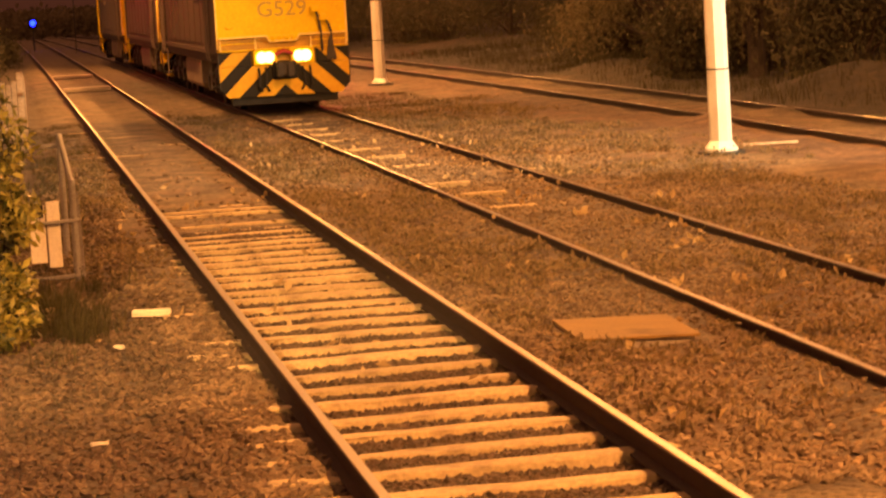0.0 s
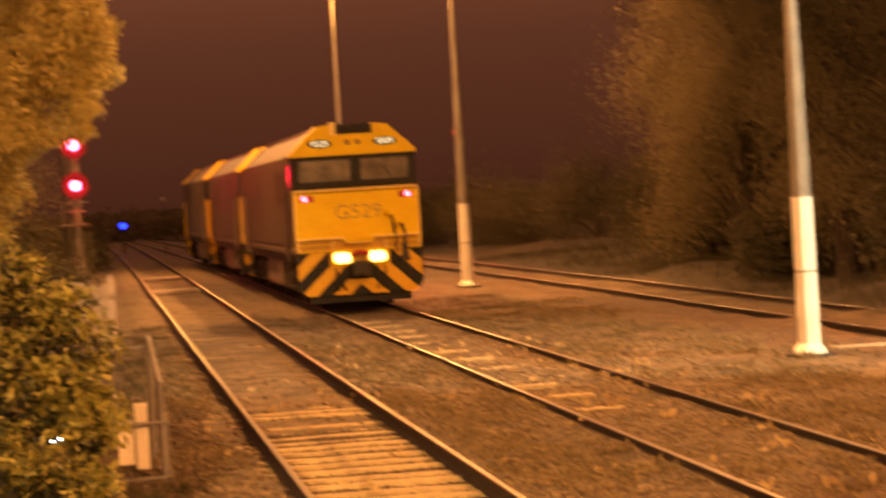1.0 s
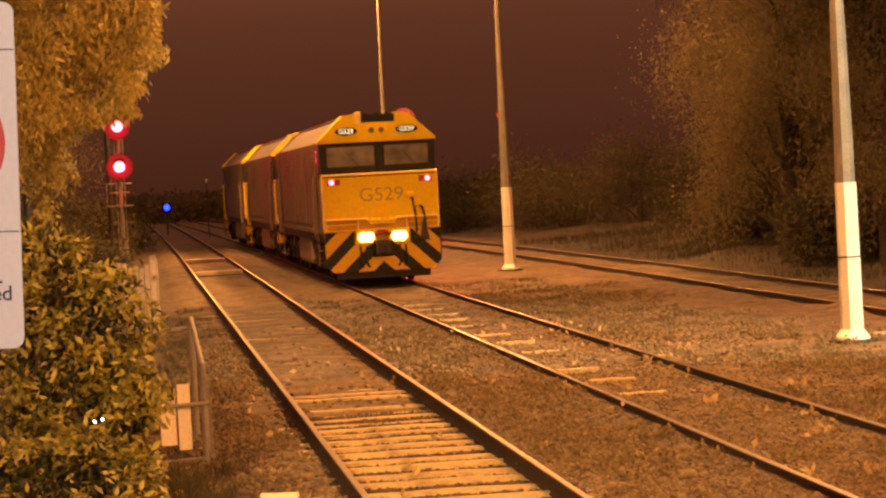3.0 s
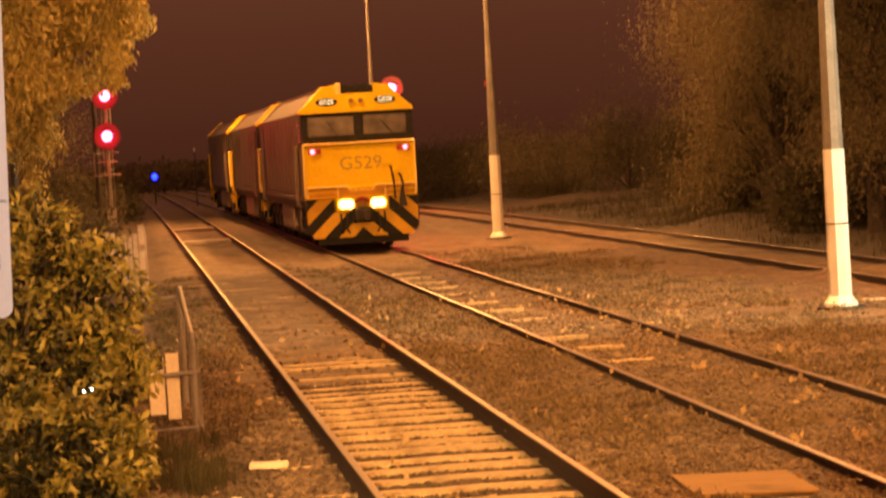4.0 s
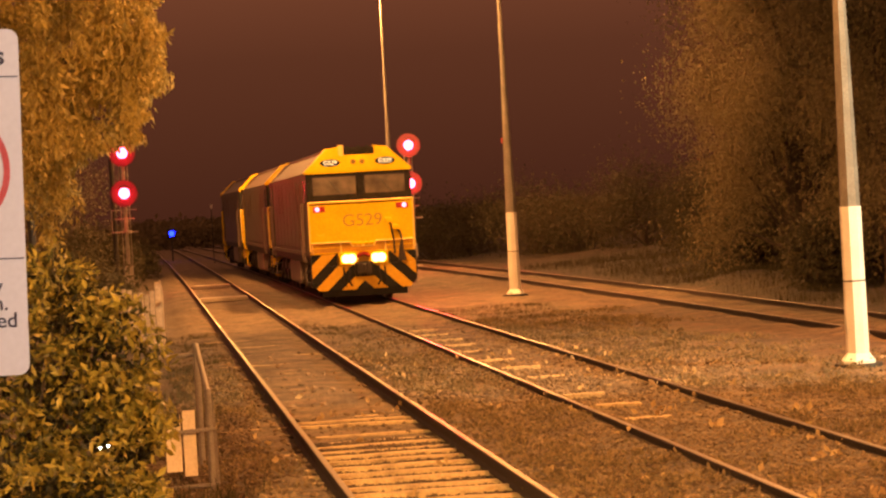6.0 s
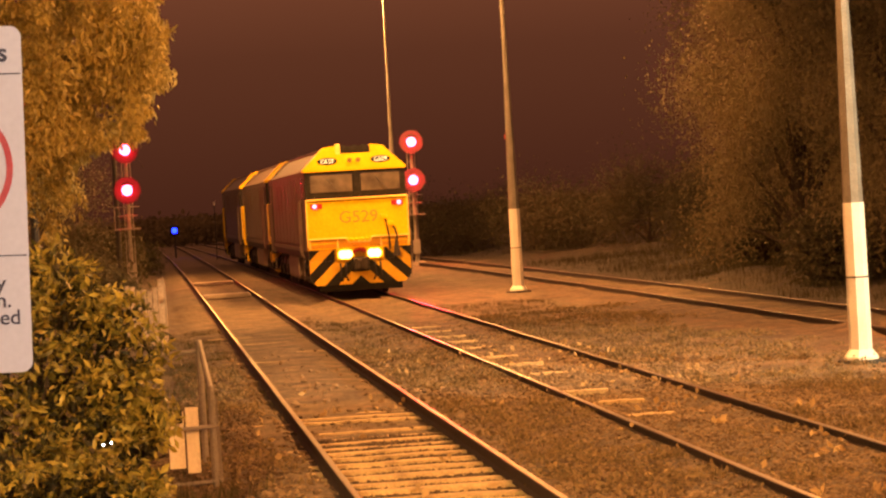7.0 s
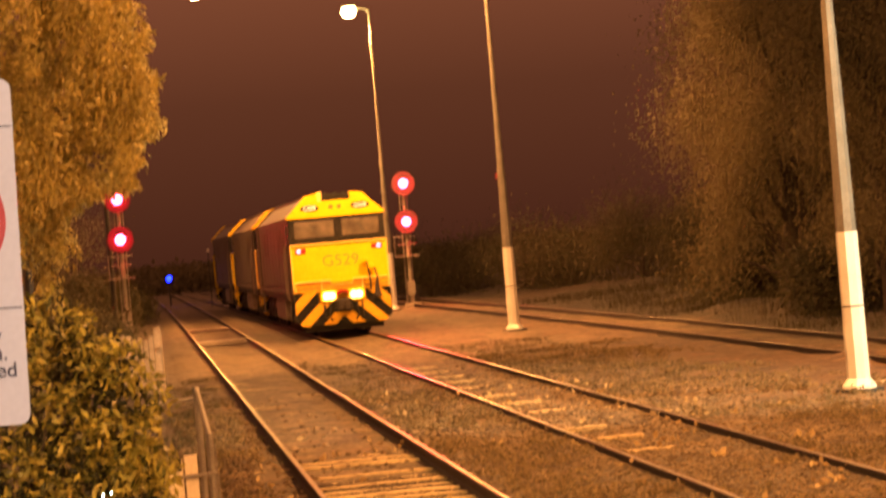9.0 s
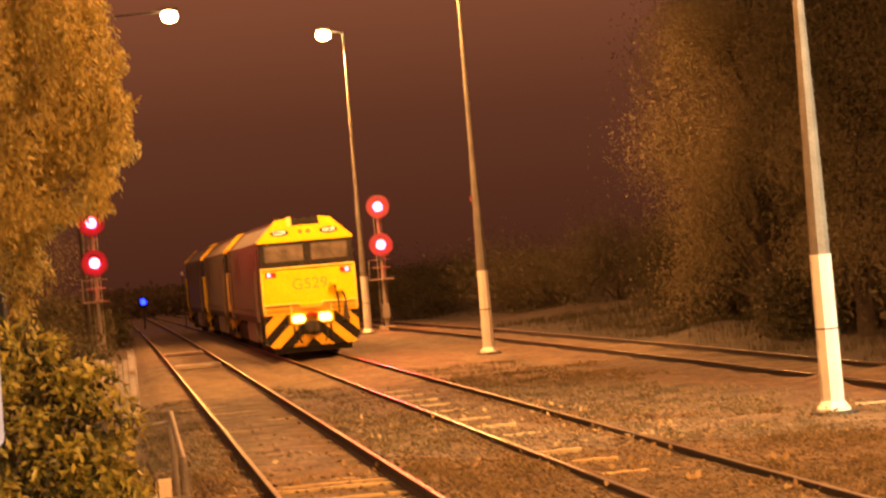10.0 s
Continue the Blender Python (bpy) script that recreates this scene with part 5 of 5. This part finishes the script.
mk = thing("marker_post", pose(4.25, 150.0, float(ground_z(4.25, 150))), "small white marker plate on a post by the line", "sign")
part("post", tubed([(0, 0, 0), (0, 0, 3.4)], 0.03, 6), DARK_STEEL, mk)
part("plate", boxes((-0.05, 0.05, -0.04, -0.02, 3.15, 3.36), bevel=0.01), POLE_WHITE, mk)


SPARKS = ((-1.343, 22.0, 0.717), (-0.355, 22.0, 0.711), (-0.422, 22.0, 0.696))


def shrub_sparkles():
    # glowing beads on stakes, added for white sparkles; no lamps stand here
    for x, y, z in SPARKS:
        g = float(ground_z(x, y))
        t = thing("shrub_light", pose(x, y, g), "tiny glowing bead added for a white sparkle between leaves", "lamp", "shrub lights")
        part("stake", tubed([(0, 0, 0), (0, 0, z - g)], 0.004, 5), DARK_STEEL, t)
        bm = bmesh.new()
        bmesh.ops.create_uvsphere(bm, u_segments=10, v_segments=6, radius=0.009, matrix=Matrix.Translation((0, 0, z - g)))
        part("bulb", bm, glow("cold_white_sparkle", (0.75, 0.9, 1.0), 9.0), t)


shrub_sparkles()


def litter():
    rng = np.random.default_rng(81)
    cx = np.concatenate([rng.normal(6.8, 0.7, 70), rng.uniform(3.7, 9.5, 70), rng.uniform(0.3, 3.4, 40)])
    cy = np.concatenate([rng.uniform(18, 46, 70), rng.uniform(13.5, 46, 70), rng.uniform(13.5, 40, 40)])
    pick = rng.integers(0, len(cx), 520)
    x = cx[pick] + rng.normal(size=520) * 0.07
    y = cy[pick] + rng.normal(size=520) * 0.16
    q = np.stack([x, y, ground_z(x, y) + 0.045], 1)
    ob = leaf_cloud("fallen_leaves", q, 0.10, LITTER, None, 0.0, 82, 0.6)
    tagged(ob, "scattered dry fallen leaves on the stones", "leaf litter", kind="stuff")


litter()


def weed_mats():
    """Low mats of small weeds that have rooted in the stones."""
    rng = np.random.default_rng(86)
    lots = [np.stack([rng.uniform(x0, x1, n), rng.uniform(y0, y1, n)], 1) for x0, x1, y0, y1, n in ((3.75, 5.15, 14, 24, 200), (3.7, 5.2, 24, 50, 480), (5.45, 6.85, 16, 28, 120), (7.2, 9.8, 20, 34, 300), (7.2, 11.2, 34, 60, 520), (0.5, 1.45, 24, 46, 130))]
    c = np.concatenate(lots)
    patch = np.sin(c[:, 0] * 2.1 + 1.3 * np.sin(c[:, 1] * 0.43)) + np.sin(c[:, 1] * 0.9 + c[:, 0])
    c = c[patch + rng.normal(size=len(c)) * 0.7 > -0.1]
    wide = rng.uniform(0.035, 0.12, len(c))
    pick = np.repeat(np.arange(len(c)), 34)
    x = c[pick, 0] + rng.normal(size=len(pick)) * wide[pick]
    y = c[pick, 1] + rng.normal(size=len(pick)) * wide[pick] * 1.3
    keep = (np.abs(np.abs(x - 6.14) - 0.835) > 0.1) & ~((np.abs(x - 4.515) < 0.55) & (np.abs(y - 19.14) < 0.75))
    x, y = x[keep], y[keep]
    q = np.stack([x, y, ground_z(x, y) + rng.uniform(0.01, 0.065, len(x))], 1)
    ob = leaf_cloud("weed_mats", q, 0.058, WEED, None, -0.15, 87, 0.5)
    tagged(ob, "low olive-brown weeds rooted among the stones", "weeds", kind="stuff")


weed_mats()


def ballast():
    """Loose stones: angular eight-sided pieces, each turned and sized on its own."""
    rng = np.random.default_rng(91)
    lots = []
    for x0, x1, y0, y1, n, s in ((-0.6, 9.0, 12.8, 22, 30000, 0.034), (-0.6, 10.0, 22, 34, 26000, 0.037), (0.4, 11.0, 34, 58, 34000, 0.048)):
        lots.append(np.stack([rng.uniform(x0, x1, n), rng.uniform(y0, y1, n), rng.uniform(0.6, 1.35, n) * s], 1))
    p_ = np.concatenate(lots)
    x, y, s = p_[:, 0], p_[:, 1], p_[:, 2]
    keep = np.ones(len(x), bool)
    # timber tops stay mostly clear; the trodden strips carry fewer stones
    for c in (2.6, 6.14):
        keep &= ~((np.abs(np.abs(x - c) - 0.835) < 0.07))
    bare = (np.sin(x * 1.3 + 2.0) * np.sin(y * 0.55) > 0.25) & (x > 4.6)
    keep &= ~(bare & (rng.uniform(size=len(x)) < 0.55))
    keep &= ~((x > 1.7) & (x < 3.5) & (y > 29) & (rng.uniform(size=len(x)) < 0.75))
    keep &= rng.uniform(size=len(x)) < np.clip((10.6 - x) / 2.2, 0, 1) * np.clip((58 - y) / 24, 0, 1) * np.clip(1 - (y - 34) / 20 * (x < 4.6), 0, 1)
    keep &= ~((np.abs(x - 4.52) < 0.52) & (np.abs(y - 19.12) < 0.72))
    x, y, s = x[keep], y[keep], s[keep]
    z = ground_z(x, y)
    low = (x > 1.27) & (x < 3.93)
    z = np.where(low & (y < 28), z - 0.004, z)
    keep = ~(low & (y >= 24) & (rng.uniform(size=len(x)) < 0.8))
    x, y, s, z, low = x[keep], y[keep], s[keep], z[keep], low[keep]
    low = low & (x > 1.78) & (x < 3.42) & (y < 30.5)
    size = np.where(x > 4.7, 0.72, 1.0) * s
    by_platform = x < 1.35 + 0.25 * np.sin(y * 1.7) - 0.3 * rng.uniform(size=len(x))
    for name, label, pick, material in (("ballast_stones", "loose angular brown ballast stones", ~low & ~by_platform, STONE), ("dirty_ballast", "ballast stones beside the main line, coloured for dimmer light", ~low & by_platform, DIMMED_STONE)):
        stone_mesh(name, label, x[pick], y[pick], z[pick], size[pick], material, rng)
    n = 24000
    x, y = rng.uniform(1.80, 3.40, n), 12.8 + 18.0 * rng.uniform(size=n) ** 1.05
    stone_mesh("track_ballast", "darker ballast stones between the sleepers", x, y, ground_z(x, y), rng.uniform(0.6, 1.3, n) * 0.027, DARK_BALLAST, rng)


def stone_mesh(name, label, x, y, z, s, material, rng):
    n = len(x)
    octa = np.array([(1, 0, 0), (0, 1, 0), (-1, 0, 0), (0, -1, 0), (0, 0, 1), (0, 0, -1)], float)
    jit = octa[None] * rng.uniform(0.55, 1.25, (n, 6, 1)) + rng.normal(size=(n, 6, 3)) * 0.16
    a = rng.normal(size=(n, 4))
    a /= np.linalg.norm(a, axis=1)[:, None]
    w, i, j, k = a.T
    R = np.stack([1 - 2 * (j * j + k * k), 2 * (i * j - k * w), 2 * (i * k + j * w), 2 * (i * j + k * w), 1 - 2 * (i * i + k * k), 2 * (j * k - i * w), 2 * (i * k - j * w), 2 * (j * k + i * w), 1 - 2 * (i * i + j * j)], 1).reshape(n, 3, 3)
    v = np.einsum("nij,nkj->nki", R, jit) * s[:, None, None]
    v[:, :, 2] *= 0.8
    v += np.stack([x, y, z + s * 0.25], 1)[:, None, :]
    tri = np.array([(0, 1, 4), (1, 2, 4), (2, 3, 4), (3, 0, 4), (1, 0, 5), (2, 1, 5), (3, 2, 5), (0, 3, 5)])
    f = (np.arange(n)[:, None, None] * 6 + tri[None]).reshape(-1, 3)
    me = bpy.data.meshes.new(name)
    me.from_pydata(v.reshape(-1, 3).tolist(), [], f.tolist())
    me.materials.append(material)
    tagged(new(name, me), label, "gravel", kind="stuff")


ballast()

# ---------------------------------------------------------------- what moves


def train_y(t):
    return 57.96 + 2.505 * t - 0.0269 * t * t


def train_x(y):
    return float(track2_x(y)) + 0.04


def on_track(front, length):
    """The pose of a vehicle whose near end stands at front."""
    a, b = front + length * 0.2, front + length * 0.8
    xa, xb = train_x(a), train_x(b)
    turn = math.degrees(math.atan2(-(xb - xa), b - a))
    return pose(xa - (xb - xa) / (b - a) * (a - front), front, 0, 0, 0, turn)


def motions():
    times = [k * 0.5 for k in range(21)]
    big = 1.035
    gap = (LENGTH + 0.75) * big
    for ob, back, length in [(LOCO_A, 0.0, LENGTH * big), (LOCO_B, gap, LENGTH * big), (LOCO_C, 2 * gap, LENGTH * big)]:
        ob.scale = (big, big, big)
        walk(ob, [(t, on_track(train_y(t) + back - 0.40, length)) for t in times])
    fine = [k * 0.25 for k in range(41)]
    for w in WHEELS_A + WHEELS_B + WHEELS_C:
        y = w.matrix_basis.translation.y
        walk(w, [(t, pose(0, y, 0.51, -math.degrees((train_y(t) - train_y(0)) / 0.523), 0, 0)) for t in fine])


motions()
